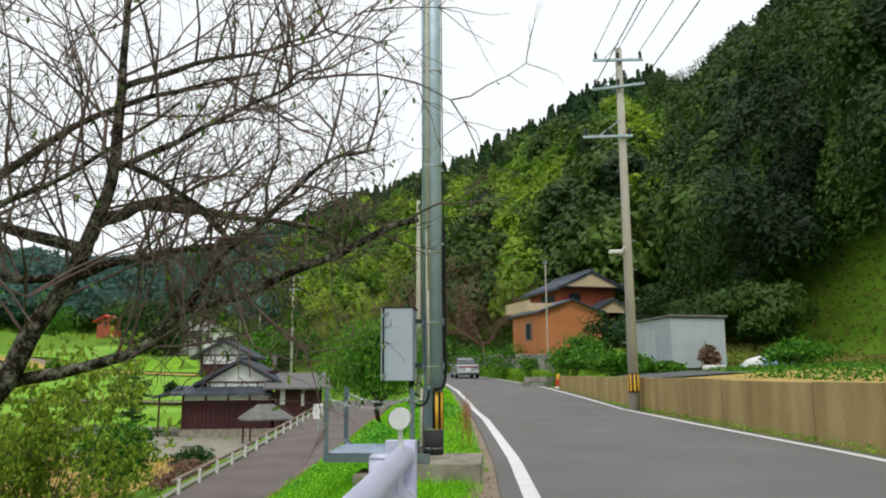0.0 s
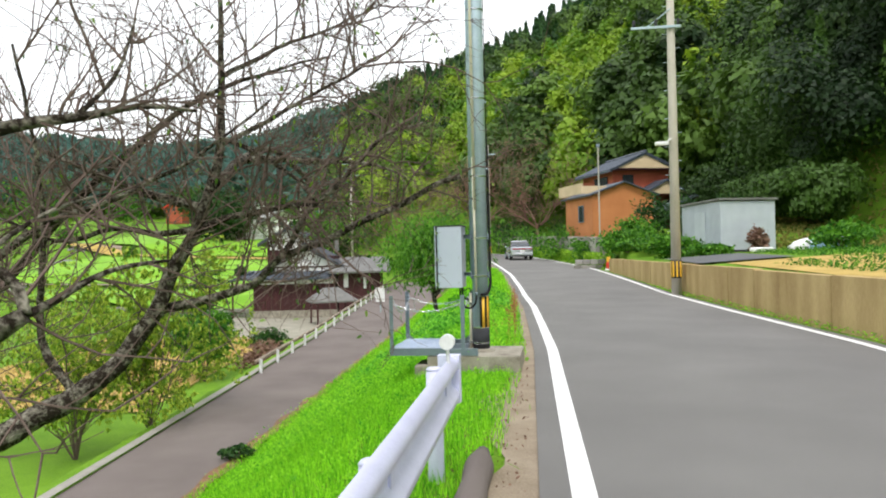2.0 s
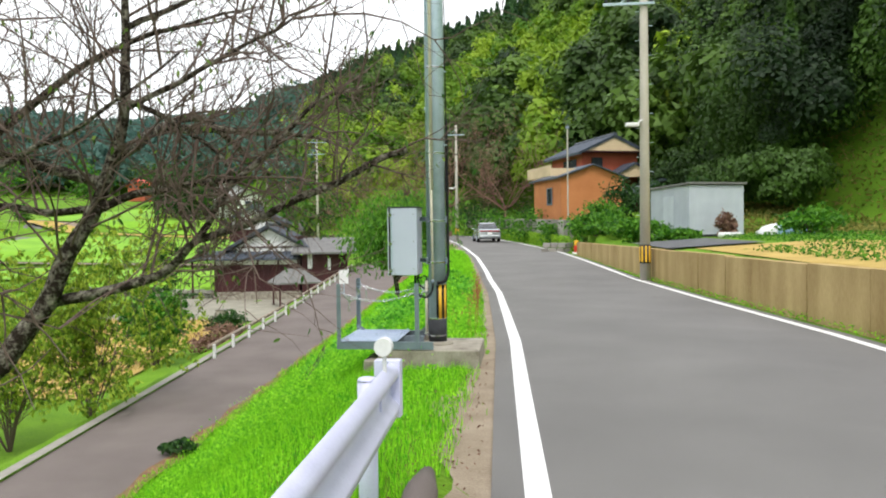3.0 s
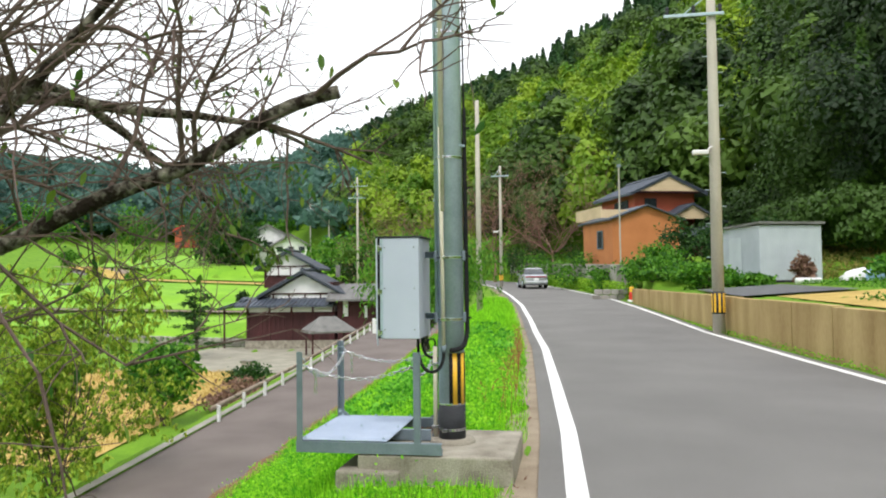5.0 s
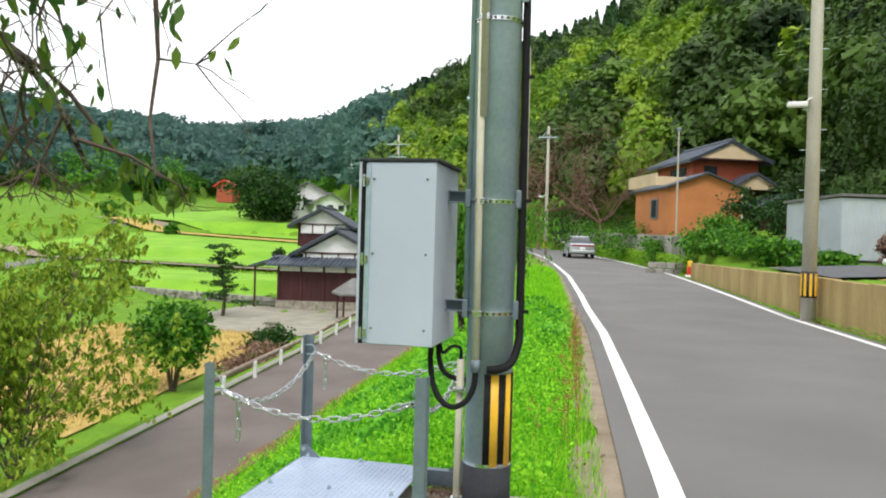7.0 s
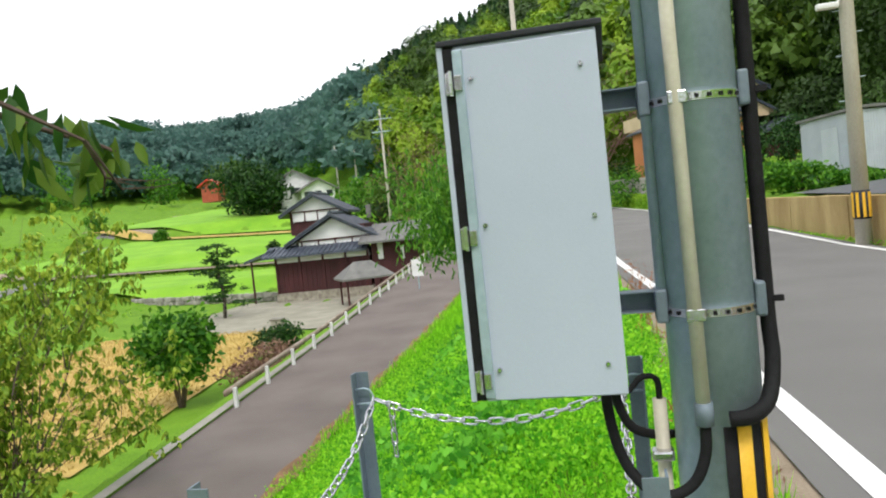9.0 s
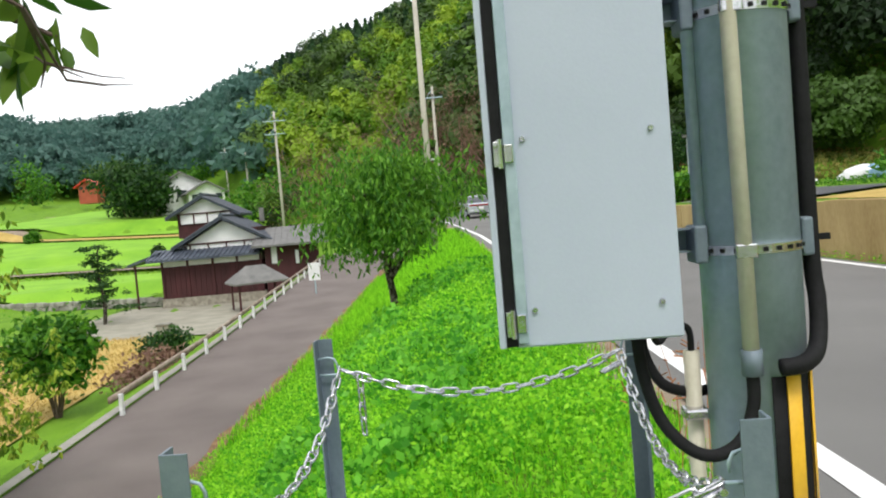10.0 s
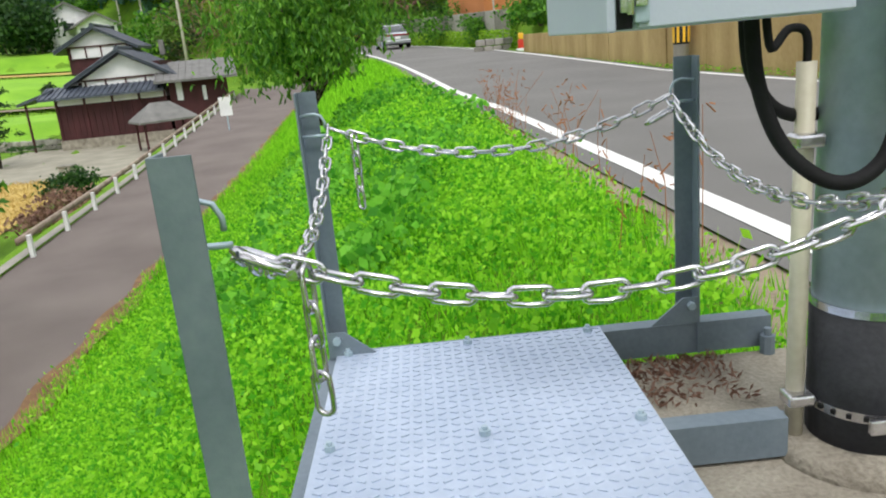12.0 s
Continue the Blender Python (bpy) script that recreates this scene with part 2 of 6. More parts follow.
def leaf_cards(rng, centres, size, spread=0.5, up=0.3, narrow=0.55):
    """Small folded leaves, one at each centre, turned at random."""
    n = len(centres)
    a = rng.normal(size=(n, 3))
    a /= np.linalg.norm(a, axis=1)[:, None]
    b = rng.normal(size=(n, 3))
    b[:, 2] += up
    b -= a * (a * b).sum(1)[:, None]
    b /= np.linalg.norm(b, axis=1)[:, None] + 1e-9
    s = size * (1 - spread / 2 + spread * rng.random((n, 1)))
    c = np.asarray(centres)
    v = np.stack([c - a * s, c + b * s * narrow, c + a * s, c - b * s * narrow], 1).reshape(-1, 3)
    f = np.arange(n * 4).reshape(-1, 4)
    return v, f


def leaf_sprays(rng, centres, size, facing=None, loose=0.38):
    """Small three-cornered leaf sprays, one at each centre, turned at random or roughly towards facing."""
    n = len(centres)
    out = rng.normal(size=(n, 3))
    if facing is not None:
        out = facing + out * loose
    out /= np.linalg.norm(out, axis=1)[:, None] + 1e-9
    a = rng.normal(size=(n, 3))
    a -= out * (a * out).sum(1)[:, None]
    a /= np.linalg.norm(a, axis=1)[:, None] + 1e-9
    b = np.cross(out, a)
    s = size * (0.6 + 0.8 * rng.random((n, 1)))
    c = np.asarray(centres)
    v = np.stack([c - a * s * 0.6 + b * s * 0.6, c + a * s, c - a * s * 0.5 - b * s * 0.7], 1).reshape(-1, 3)
    return v, np.arange(n * 3).reshape(-1, 3)


def tree_crown(rng, n, c, r, clumps=11):
    """Leaf places on the skins of overlapping clumps, and the way each leaf faces."""
    d = rng.normal(size=(clumps, 3))
    d[:, 2] = np.abs(d[:, 2]) * 1.1 - 0.35
    d /= np.linalg.norm(d, axis=1)[:, None]
    d *= 0.35 + 0.4 * rng.random((clumps, 1))
    size = 0.28 + 0.22 * rng.random(clumps)
    k = rng.integers(0, clumps, n)
    o = rng.normal(size=(n, 3))
    o[:, 2] = np.where(o[:, 2] < -0.3, -o[:, 2], o[:, 2])
    o /= np.linalg.norm(o, axis=1)[:, None]
    p = d[k] + o * (size[k] * (0.72 + 0.36 * rng.random(n)))[:, None]
    facing = o + d[k] * 0.7
    facing /= np.linalg.norm(facing, axis=1)[:, None] + 1e-9
    return np.asarray(c) + p * np.asarray(r), facing


def crown_points(rng, n, c, r, clumps=14, inner=0.55):
    """Leaf places in uneven clumps over an ellipsoid."""
    d = rng.normal(size=(clumps, 3))
    d /= np.linalg.norm(d, axis=1)[:, None]
    d *= inner + (1 - inner) * rng.random((clumps, 1))
    k = rng.integers(0, clumps, n)
    p = d[k] + rng.normal(size=(n, 3)) * 0.24
    return np.asarray(c) + p * np.asarray(r)


# ---- lie of the land ----
LEFT_LINE = ((-60, -2.5), (-30, 0.6), (-12, 1.2), (-6, 1.2), (-2, 1.06), (1.2, 0.95), (5, 0.72), (10, 0.4), (19, -0.4), (28, -1.3), (37, -2.5), (47, -4.0), (56, -5.8), (66, -9), (76, -14), (90, -24), (110, -42))
RIGHT_LINE = ((-60, 3), (-30, 6.0), (-12, 6.3), (2, 5.58), (8, 5.04), (14, 4.6), (20, 4.13), (26, 3.62), (32, 3.0), (37.4, 2.2), (47, 0.4), (56, -1.6), (66, -4.8), (76, -9.4), (90, -19), (110, -37))
ly, lx = np.array(LEFT_LINE).T
ry, rx = np.array(RIGHT_LINE).T


def road_left(y):
    return np.interp(y, ly, lx)


def road_right(y):
    return np.interp(y, ry, rx)


def road_z(y):
    return 0.022 * np.clip(np.asarray(y, float) - 15, 0, 60)


def lane_near(y):
    return -5.05 - 0.045 * np.clip(y, -40, 60)


def lane_far(y):
    return -7.25 - 0.098 * np.clip(y, -40, 60)


def lane_z(y):
    return -2.45 + 0.02 * np.clip(y, -40, 20) + 0.035 * np.clip(np.asarray(y, float) - 20, 0, 40)


HILLS = ((-180, 200, 500, 0.100), (-100, 200, 480, 0.120), (-60, 220, 480, 0.150), (-45, 230, 480, 0.130), (-40, 230, 480, 0.120), (-33, 230, 480, 0.112), (-31, 230, 480, 0.104), (-25, 230, 480, 0.116), (-20.5, 180, 430, 0.122),
         (-18, 130, 340, 0.135), (-16, 118, 320, 0.160), (-14, 112, 305, 0.176), (-12, 108, 300, 0.198), (-8, 92, 290, 0.213), (-3, 80, 270, 0.251), (2.6, 72, 250, 0.299), (8, 62, 240, 0.345), (11.4, 60, 235, 0.357), (13, 58, 230, 0.355), (14.6, 56, 215, 0.330), (17, 52, 160, 0.345),
         (22, 46, 120, 0.400), (30, 38, 100, 0.550), (45, 32, 90, 0.600), (70, 30, 80, 0.550), (110, 30, 80, 0.400), (150, 60, 200, 0.200), (180, 200, 500, 0.100))
h_az, h_foot, h_top, h_tan = np.array(HILLS).T


def land(x, y):
    """Height of the ground."""
    x, y = np.asarray(x, float), np.asarray(y, float)
    r = np.hypot(x - 1, y + 5.5)
    az = np.degrees(np.arctan2(x - 1, y + 5.5))
    L, R, zr = road_left(y), road_right(y), road_z(y)
    near, far, zl = lane_near(y), lane_far(y), lane_z(y)
    # the valley floor, rising in steps
    vd = np.interp(r, (0, 40, 62, 64, 90, 92, 113, 116, 170, 230, 500), (-3.4, -3.2, -3.0, -2.1, -1.2, -0.4, 1.6, 3.2, 8.0, 12, 30))
    z = np.where(x < far, np.maximum(vd, np.where(r < 62, -3.4, -9)), 0)
    t = np.clip((far - 0.5 - x) / 1.6, 0, 1)
    z_left = zl + (vd - zl) * t
    verge = np.minimum(L - 1.55, -0.35 + 0 * y)
    verge = np.where(y > 10, np.minimum(L - 0.8, verge), verge)
    s = np.clip((verge - x) / np.maximum(verge - near - 0.25, 0.6), 0, 1)
    s = s * s * (3 - 2 * s) * 0.5 + s * 0.5
    z_bank = zr - 0.02 + (zl - zr) * s
    z = np.where(x < far - 0.5, z_left, np.where(x < near, zl, np.where(x < verge, z_bank, zr - 0.03)))
    # terrace of vegetable plots behind the retaining wall
    wall = R + np.interp(y, (-60, 28, 34, 45, 70), (1.35, 1.35, 1.8, 5, 15))
    up = np.interp(y, (-60, 30, 34, 44, 60), (0.86, 0.86, 1.6, 2.6, 2.4))
    z = np.where(x > wall, zr * 0 + up + 0.06 * np.clip(x - wall, 0, 9), z)
    # hills
    foot = np.interp(az, h_az, h_foot)
    top = np.interp(az, h_az, h_top)
    ztop = np.interp(az, h_az, h_tan) * top + 1.5
    t = np.clip((r - foot) / (top - foot), 0, 1)
    z0 = np.where(az < -14, vd, np.where(x > wall, up + 0.5, np.maximum(zr, vd)))
    zh = z0 + (ztop - z0) * t ** 0.92
    zh = np.where(r > top, ztop * np.clip(1 - (r - top) / 900, 0.35, 1), zh)
    z = np.where(r > foot, zh, z)
    return z


def plot_grid(name, xs, ys, zfun, mat):
    X, Y = np.meshgrid(xs, ys)
    v = np.stack([X, Y, zfun(X, Y)], -1).reshape(-1, 3)
    a, b = len(ys), len(xs)
    i = np.arange((a - 1) * (b - 1))
    i = i + i // (b - 1)
    return mesh_object(name, v, np.stack([i, i + 1, i + b + 1, i + b], 1), mat, None, True)


# one sheet of ground out to the horizon, finer near the path
az_deg = np.concatenate([np.arange(-180, -70, 3.0), np.arange(-70, 70, 0.5), np.arange(70, 181, 3.0)])
rad = np.concatenate([[0.05], np.arange(0.5, 22, 0.3), np.geomspace(22, 1600, 120)])
A, RR = np.meshgrid(np.radians(az_deg), rad)
gx, gy = 1 + RR * np.sin(A), -5.5 + RR * np.cos(A)
rng = np.random.default_rng(3)
gz = land(gx, gy) + rng.normal(size=gx.shape) * np.interp(RR, (0, 30, 100, 400), (0.006, 0.02, 0.06, 1.5))
on_road = (gx > road_left(gy) - 0.32) & (gx < road_right(gy) + 0.3) & (RR < 90)
on_lane = (gx < lane_near(gy) + 0.4) & (gx > lane_far(gy) - 0.4) & (gy < 50)
gz = np.where(on_road, road_z(gy) - 0.06, np.where(on_lane, lane_z(gy) - 0.06, gz))
nb, na = len(az_deg), len(rad)
ii = np.arange((na - 1) * (nb - 1))
ii = ii + ii // (nb - 1)
ground = mesh_object("ground", np.stack([gx, gy, gz], -1).reshape(-1, 3), np.stack([ii, ii + nb, ii + nb + 1, ii + 1], 1), grass_ground, None, True)
tagged(ground, "green grassy ground of a rural valley", "ground", kind="structure")


def strip(name, edge_a, edge_b, ys, zfun, mat, across=2):
    """A band of paving between two edges given over y."""
    rows = []
    for k in range(across + 1):
        f = k / across
        rows.append(np.stack([edge_a(ys) * (1 - f) + edge_b(ys) * f, ys, zfun(ys)], 1))
    v = np.stack(rows, 1).reshape(-1, 3)
    n = across + 1
    i = (np.arange(len(ys) - 1)[:, None] * n + np.arange(across)[None]).ravel()
    return mesh_object(name, v, np.stack([i, i + 1, i + n + 1, i + n], 1), mat, None, True)


ys = np.concatenate([np.arange(-60, 80, 0.5), np.arange(80, 110, 2.0)])
road = tagged(strip("road", lambda y: road_left(y) - 0.28, lambda y: road_right(y) + 0.25, ys, lambda y: road_z(y), asphalt, 8), "grey asphalt country road curving along the hillside", "road", kind="structure")
line_l = tagged(strip("edge_line", lambda y: road_left(y) - 0.08, lambda y: road_left(y) + 0.08, ys, lambda y: road_z(y) + 0.006, road_paint), "solid white painted line on the asphalt edge", "road marking", kind="structure")
line_r = tagged(strip("edge_line", lambda y: road_right(y) - 0.075, lambda y: road_right(y) + 0.075, ys, lambda y: road_z(y) + 0.006, road_paint), "solid white painted line on the asphalt edge", "road marking", kind="structure")
lys = np.arange(-40, 52, 0.5)
lane = tagged(strip("lane", lane_far, lane_near, lys, lane_z, asphalt_old, 6), "narrow brownish asphalt lane below the grass bank", "road", kind="structure")

# ---- hillside woods ----
def woods(name, mat, label, n_trees, az0, az1, t0, t1, seed, leaves, size, rad_xy, rad_z, keep=None, conifer=False, loose=0.38):
    rng = np.random.default_rng(seed)
    vs, fs, off = [], [], 0
    for i in range(n_trees):
        a = az0 + (az1 - az0) * rng.random()
        t = t0 + (t1 - t0) * rng.random()
        foot, top = np.interp(a, h_az, h_foot), np.interp(a, h_az, h_top)
        r = foot + (top - foot) * t
        x, y = 1 + r * math.sin(radians(a)), -5.5 + r * math.cos(radians(a))
        if keep and not keep(a, t, rng):
            continue
        z = float(land(x, y))
        k = 0.7 + 0.7 * rng.random()
        rx_, rz_ = rad_xy * k, rad_z * k
        if conifer:
            h = rng.random(leaves) ** 0.8
            q = rng.random(leaves) * 2 * math.pi
            w = (1 - h) * rx_ * (0.5 + 0.5 * rng.random(leaves))
            p = np.stack([x + w * np.cos(q), y + w * np.sin(q), z + 0.5 + h * rz_ * 2.6], 1)
            facing = np.stack([np.cos(q), np.sin(q), 0.55 + 0 * q], 1)
        else:
            p, facing = tree_crown(rng, leaves, (x, y, z + rz_ * 0.85), (rx_, rx_, rz_))
        v, f = leaf_sprays(rng, p, size * k, facing, loose)
        vs.append(v)
        fs.append(f + off)
        off += len(v)
    ob = mesh_object(name, np.concatenate(vs), np.concatenate(fs), mat)
    return tagged(ob, label, "woods", kind="stuff")


def patch(a, t):
    return noise.noise(Vector((a * 0.16, t * 4.0, 0.3)))


woods("hillside_woods", woods_green, "dense mixed green woods on a steep hillside", 720, -18, 22, 0.0, 0.72, 11, 1100, 0.34, 4.4, 5.0, lambda a, t, g: patch(a, t) < 0.06 and (a > -6 or t > 0.5 or g.random() < 0.45))
woods("near_woods", near_green, "dense dark green trees on the slope behind the hut", 290, 12, 46, -0.03, 0.75, 15, 2500, 0.17, 4.2, 5.4, lambda a, t, g: t > 0.07 or a < 20)
woods("slope_undergrowth", near_green, "dark green undergrowth at the foot of the wooded slope", 60, 11.5, 20.5, -0.075, 0.04, 18, 1300, 0.13, 2.2, 1.9, lambda a, t, g: t > -0.03 or a > 15)
woods("cypress_row", cypress_green, "tall green cypresses standing out of the dark woods", 46, 2, 30, 0.02, 0.45, 17, 1900, 0.2, 2.4, 3.4, lambda a, t, g: t > 0.08 or a < 20, True)
woods("bamboo_grove", bamboo_green, "yellow-green bamboo grove on the hillside", 430, -18, 13, 0.0, 0.6, 12, 900, 0.32, 2.8, 4.8, lambda a, t, g: patch(a, t) > 0.06 or (a < -6 and g.random() < 0.6))
woods("bamboo_grove", bamboo_green, "yellow-green bamboo clump on the near slope", 20, 12, 22, 0.1, 0.6, 16, 1800, 0.17, 2.4, 4.2, lambda a, t, g: patch(a, t) > 0.0)
woods("ridge_conifers", conifer_green, "dark green conifers along the ridge", 1150, -20, 40, 0.48, 1.02, 13, 340, 0.5, 2.8, 3.4, None, True)
# the haze over these far hills is only in their leaf colour
woods("distant_woods", hazed_far_green, "green woods on distant hills, bluish haze painted into their colour", 800, -50, -17, 0.0, 1.02, 14, 480, 0.8, 8.0, 6.0, None, False, 1.4)

# ---- control box pole and maintenance platform ----
PX, PY, PAD = 0.015, -0.27, 0.19
pad = thing("concrete_pad", pose(0, 0, 0), "weathered concrete foundation pad on the grass verge", "foundation")
bm = boxes(((-0.04, -0.30, PAD - 0.2), (1.2, 1.06, 0.4)), bevel=0.015)
part("slab", bm, concrete, pad)
part("footing", boxes(((-0.55, -0.62, -0.2), (0.5, 0.55, 0.56)), bevel=0.02), concrete, pad)
bm = bmesh.new()
tube(bm, [(PX, PY, PAD - 0.02), (PX, PY, PAD + 0.035)], [0.2, 0.17], 24)
part("collar", bm, concrete, pad, "rough mortar collar", True)
rng = np.random.default_rng(5)
v, f = leaf_cards(rng, np.stack([rng.uniform(-0.4, -0.1, 420), 0.2 - 0.26 * rng.random(420) ** 1.7, PAD + 0.006 + rng.random(420) * 0.012], 1), 0.0125, 0.6, 3, 0.3)
tagged(mesh_object("dead_leaves", v, f, russet), "brown dead leaves on the concrete pad", "leaves", kind="stuff")

pole = thing("equipment_pole", pose(PX, PY, PAD), "galvanised steel equipment pole with conduits and striped marker", "pole")
bm = tubes(([(0, 0, 0.31), (0, 0, 4.2), (0, 0, 8.2)], [0.108, 0.107, 0.1]), n=28)
part("shaft", bm, galvanised, pole, "", True)
part("base_wrap", tubes(([(0, 0, 0.0), (0, 0, 0.315)], 0.1115), n=28), dark_wrap, pole, "black protective wrap", True)


def ring(z, r, h, gap=0.004, n=28):
    bm = bmesh.new()
    for z0, z1 in ((z - h / 2, z + h / 2),):
        tube(bm, [(0, 0, z0), (0, 0, z1)], r + gap, n)
    return bm


for z in (0.318,):
    part("band", ring(z, 0.111, 0.016, 0.0015), chain_steel, pole, "steel strap")
for z in (0.11, 1.01, 1.52, 2.35, 3.4, 4.6):
    b = part("band", ring(z, 0.1105, 0.02, 0.002), chain_steel, pole, "perforated steel strap")
    bm = bmesh.new()
    for k in range(24):
        a = 2 * math.pi * k / 24
        box(bm, (0.1145 * math.sin(a), -0.1145 * math.cos(a), z), (0.009, 0.003, 0.009), Matrix.Rotation(a, 3, "Z"))
    part("slot", bm, rubber, b, "dark perforations")
    part("buckle", boxes(((-0.045, -0.128, z), (0.045, 0.014, 0.03)), bevel=0.003), chain_steel, b)


def stripe(a0, a1, mat, r, name):
    bm = bmesh.new()
    n = 6
    cols = []
    for k in range(n + 1):
        a = radians(a0 + (a1 - a0) * k / n)
        cols.append([bm.verts.new((rr * math.sin(a), -rr * math.cos(a), z)) for rr, z in ((r, 0.317), (r, 0.735), (r - 0.004, 0.735), (r - 0.004, 0.317))])
    for c0, c1 in zip(cols, cols[1:]):
        for j in range(4):
            bm.faces.new((c0[j], c1[j], c1[(j + 1) % 4], c0[(j + 1) % 4]))
    bmesh.ops.recalc_face_normals(bm, faces=bm.faces)
    return part(name, bm, mat, pole, "", True)


stripe(-2, 178, rubber, 0.1125, "marker_sheet")["label"] = "black reflective marker sheet"
for a in (14, 52, 90, 128):
    stripe(a, a + 18, yellow_paint, 0.1145, "marker_stripe")["label"] = "yellow reflective stripe"
bm = tubes(([(-0.045, -0.118, 0.79), (-0.05, -0.12, 1.6), (-0.055, -0.117, 2.6)], 0.017), ([(-0.045, -0.118, 1.9), (-0.055, -0.117, 8.0)], 0.021), n=12)
part("conduit", bm, pvc, pole, "cream plastic conduit", True)
part("conduit_socket", tubes(([(-0.045, -0.118, 0.745), (-0.045, -0.118, 0.80)], 0.022), n=12), frame_steel, pole, "", True)
part("conduit", tubes(([(-0.142, 0.01, 0.0), (-0.139, 0.012, 0.78)], 0.018), n=12), pvc, pole, "cream plastic conduit", True)
for z in (0.12, 0.64):
    part("conduit_clamp", boxes(((-0.142, -0.002, z), (0.055, 0.05, 0.026)), bevel=0.006), chain_steel, pole)
part("side_conduit", tubes(([(-0.112, -0.03, 1.0), (-0.112, -0.03, 7.9)], 0.014), n=10), galvanised, pole, "thin steel conduit", True)
part("power_cable", tubes((smooth_path([(0.112, 0.02, 7.8), (0.118, 0.02, 4.5), (0.125, 0.02, 2.9), (0.13, 0.01, 2.75), (0.13, 0, 2.4), (0.133, 0, 1.5), (0.135, 0, 1.0), (0.135, -0.02, 0.88), (0.11, -0.07, 0.79), (0.06, -0.125, 0.765), (0.01, -0.128, 0.76)]),
                          [x for a, b in zip((0.006, 0.006, 0.008, 0.014, 0.018, 0.019, 0.019, 0.019, 0.019, 0.019), (0.006, 0.008, 0.014, 0.018, 0.019, 0.019, 0.019, 0.019, 0.019, 0.018)) for x in np.linspace(a, b, 5, False)] + [0.018]), n=12), rubber, pole, "thick black power cable", True)
for k, z in enumerate((1.02, 1.53, 2.1, 2.6)):
    part("cable_tie", boxes(((0.148, -0.006, z), (0.052, 0.016, 0.014))), rubber, pole)
loop = [(-0.045, -0.118, 0.75), (-0.05, -0.125, 0.68), (-0.08, -0.135, 0.615), (-0.135, -0.14, 0.585), (-0.19, -0.13, 0.6), (-0.24, -0.1, 0.66), (-0.266, -0.07, 0.76), (-0.27, -0.05, 0.87)]
part("loop_cable", tubes((smooth_path(loop), 0.0135), n=12), rubber, pole, "black looped cable", True)
part("short_cable", tubes((smooth_path([(-0.25, 0.02, 0.87), (-0.245, 0.01, 0.78), (-0.21, 0.0, 0.71), (-0.14, 0.03, 0.68), (-0.09, 0.05, 0.68)]), 0.0125), n=10), rubber, pole, "", True)
part("thin_cable", tubes((smooth_path([(-0.235, -0.03, 0.87), (-0.22, -0.02, 0.81), (-0.18, 0.0, 0.84), (-0.142, 0.012, 0.83), (-0.139, 0.012, 0.77)]), 0.008), n=8), rubber, pole, "", True)
for z in (1.01, 1.52):
    br = part("bracket", boxes(((-0.165, 0.0, z), (0.13, 0.05, 0.004)), ((-0.165, 0.0, z + 0.05), (0.13, 0.05, 0.004)), ((-0.165, 0.024, z + 0.025), (0.13, 0.004, 0.054))), frame_steel, pole, "bent steel bracket")
    part("saddle", boxes(((-0.115, -0.01, z + 0.015), (0.03, 0.085, 0.085)), bevel=0.006), frame_steel, br)
    part("saddle", boxes(((0.117, -0.01, z + 0.015), (0.026, 0.06, 0.085)), bevel=0.006), frame_steel, br)
bm = bmesh.new()
for k in range(14):
    z = 2.0 + 0.45 * k
    s = 1 if k % 2 else -1
    tube(bm, [(s * 0.1, -0.02, z), (s * 0.135, -0.03, z)], 0.011, 8)
part("step_bolts", bm, galvanised, pole)

cab = thing("control_cabinet", pose(-0.36, -0.30, 1.055), "pale grey metal control cabinet mounted on the pole", "control box")
BW, BD, BH = 0.32, 0.47, 0.815
bm = boxes(((0, 0, BH / 2), (BW, BD, BH)), bevel=0.004)
part("body", bm, box_paint, cab)
part("side_panel", boxes(((0.004, -BD / 2 - 0.003, BH / 2 - 0.003), (BW - 0.008, 0.006, BH - 0.012)), bevel=0.002), box_paint, cab)
part("roof", boxes(((-0.01, 0, BH + 0.008), (BW + 0.05, BD + 0.02, 0.014)), bevel=0.003), dark_wrap, cab, "dark roof sheet")
part("gasket", boxes(((-BW / 2 - 0.011, -0.002, BH / 2), (0.022, BD + 0.006, BH - 0.006))), rubber, cab)
door = part("door", boxes(((-BW / 2 - 0.029, 0.0, BH / 2 + 0.002), (0.014, BD + 0.008, BH + 0.004)), bevel=0.003), box_paint, cab)
part("notice", boxes(((-BW / 2 - 0.037, 0.02, 0.36), (0.002, 0.12, 0.22))), plaster, door, "white notice with small bars of print")
bm = bmesh.new()
for k in range(7):
    box(bm, (-BW / 2 - 0.0386, 0.02, 0.28 + k * 0.026), (0.0012, 0.09, 0.008))
part("print", bm, frame_steel, door)
part("edge_strip", boxes(((-BW / 2 + 0.012, -BD / 2 - 0.008, BH / 2), (0.022, 0.012, BH - 0.02)), bevel=0.002), galvanised, cab)
for z in (0.05, 0.38, 0.73):
    h = part("hinge", boxes(((-BW / 2 - 0.012, -BD / 2 - 0.012, z), (0.014, 0.014, 0.05)), ((-BW / 2 + 0.01, -BD / 2 - 0.017, z), (0.018, 0.006, 0.036)), bevel=0.002), chain_steel, cab)
    part("pin", tubes(([(-BW / 2 - 0.006, -BD / 2 - 0.02, z - 0.028), (-BW / 2 - 0.006, -BD / 2 - 0.02, z + 0.028)], 0.005), n=8), chain_steel, h)
for sx in (-0.122, 0.122):
    for z in (0.073, 0.406, 0.738):
        part("screw", tubes(([(sx, -BD / 2 - 0.005, z), (sx, -BD / 2 - 0.012, z)], [0.0065, 0.005]), n=10), chain_steel, cab)

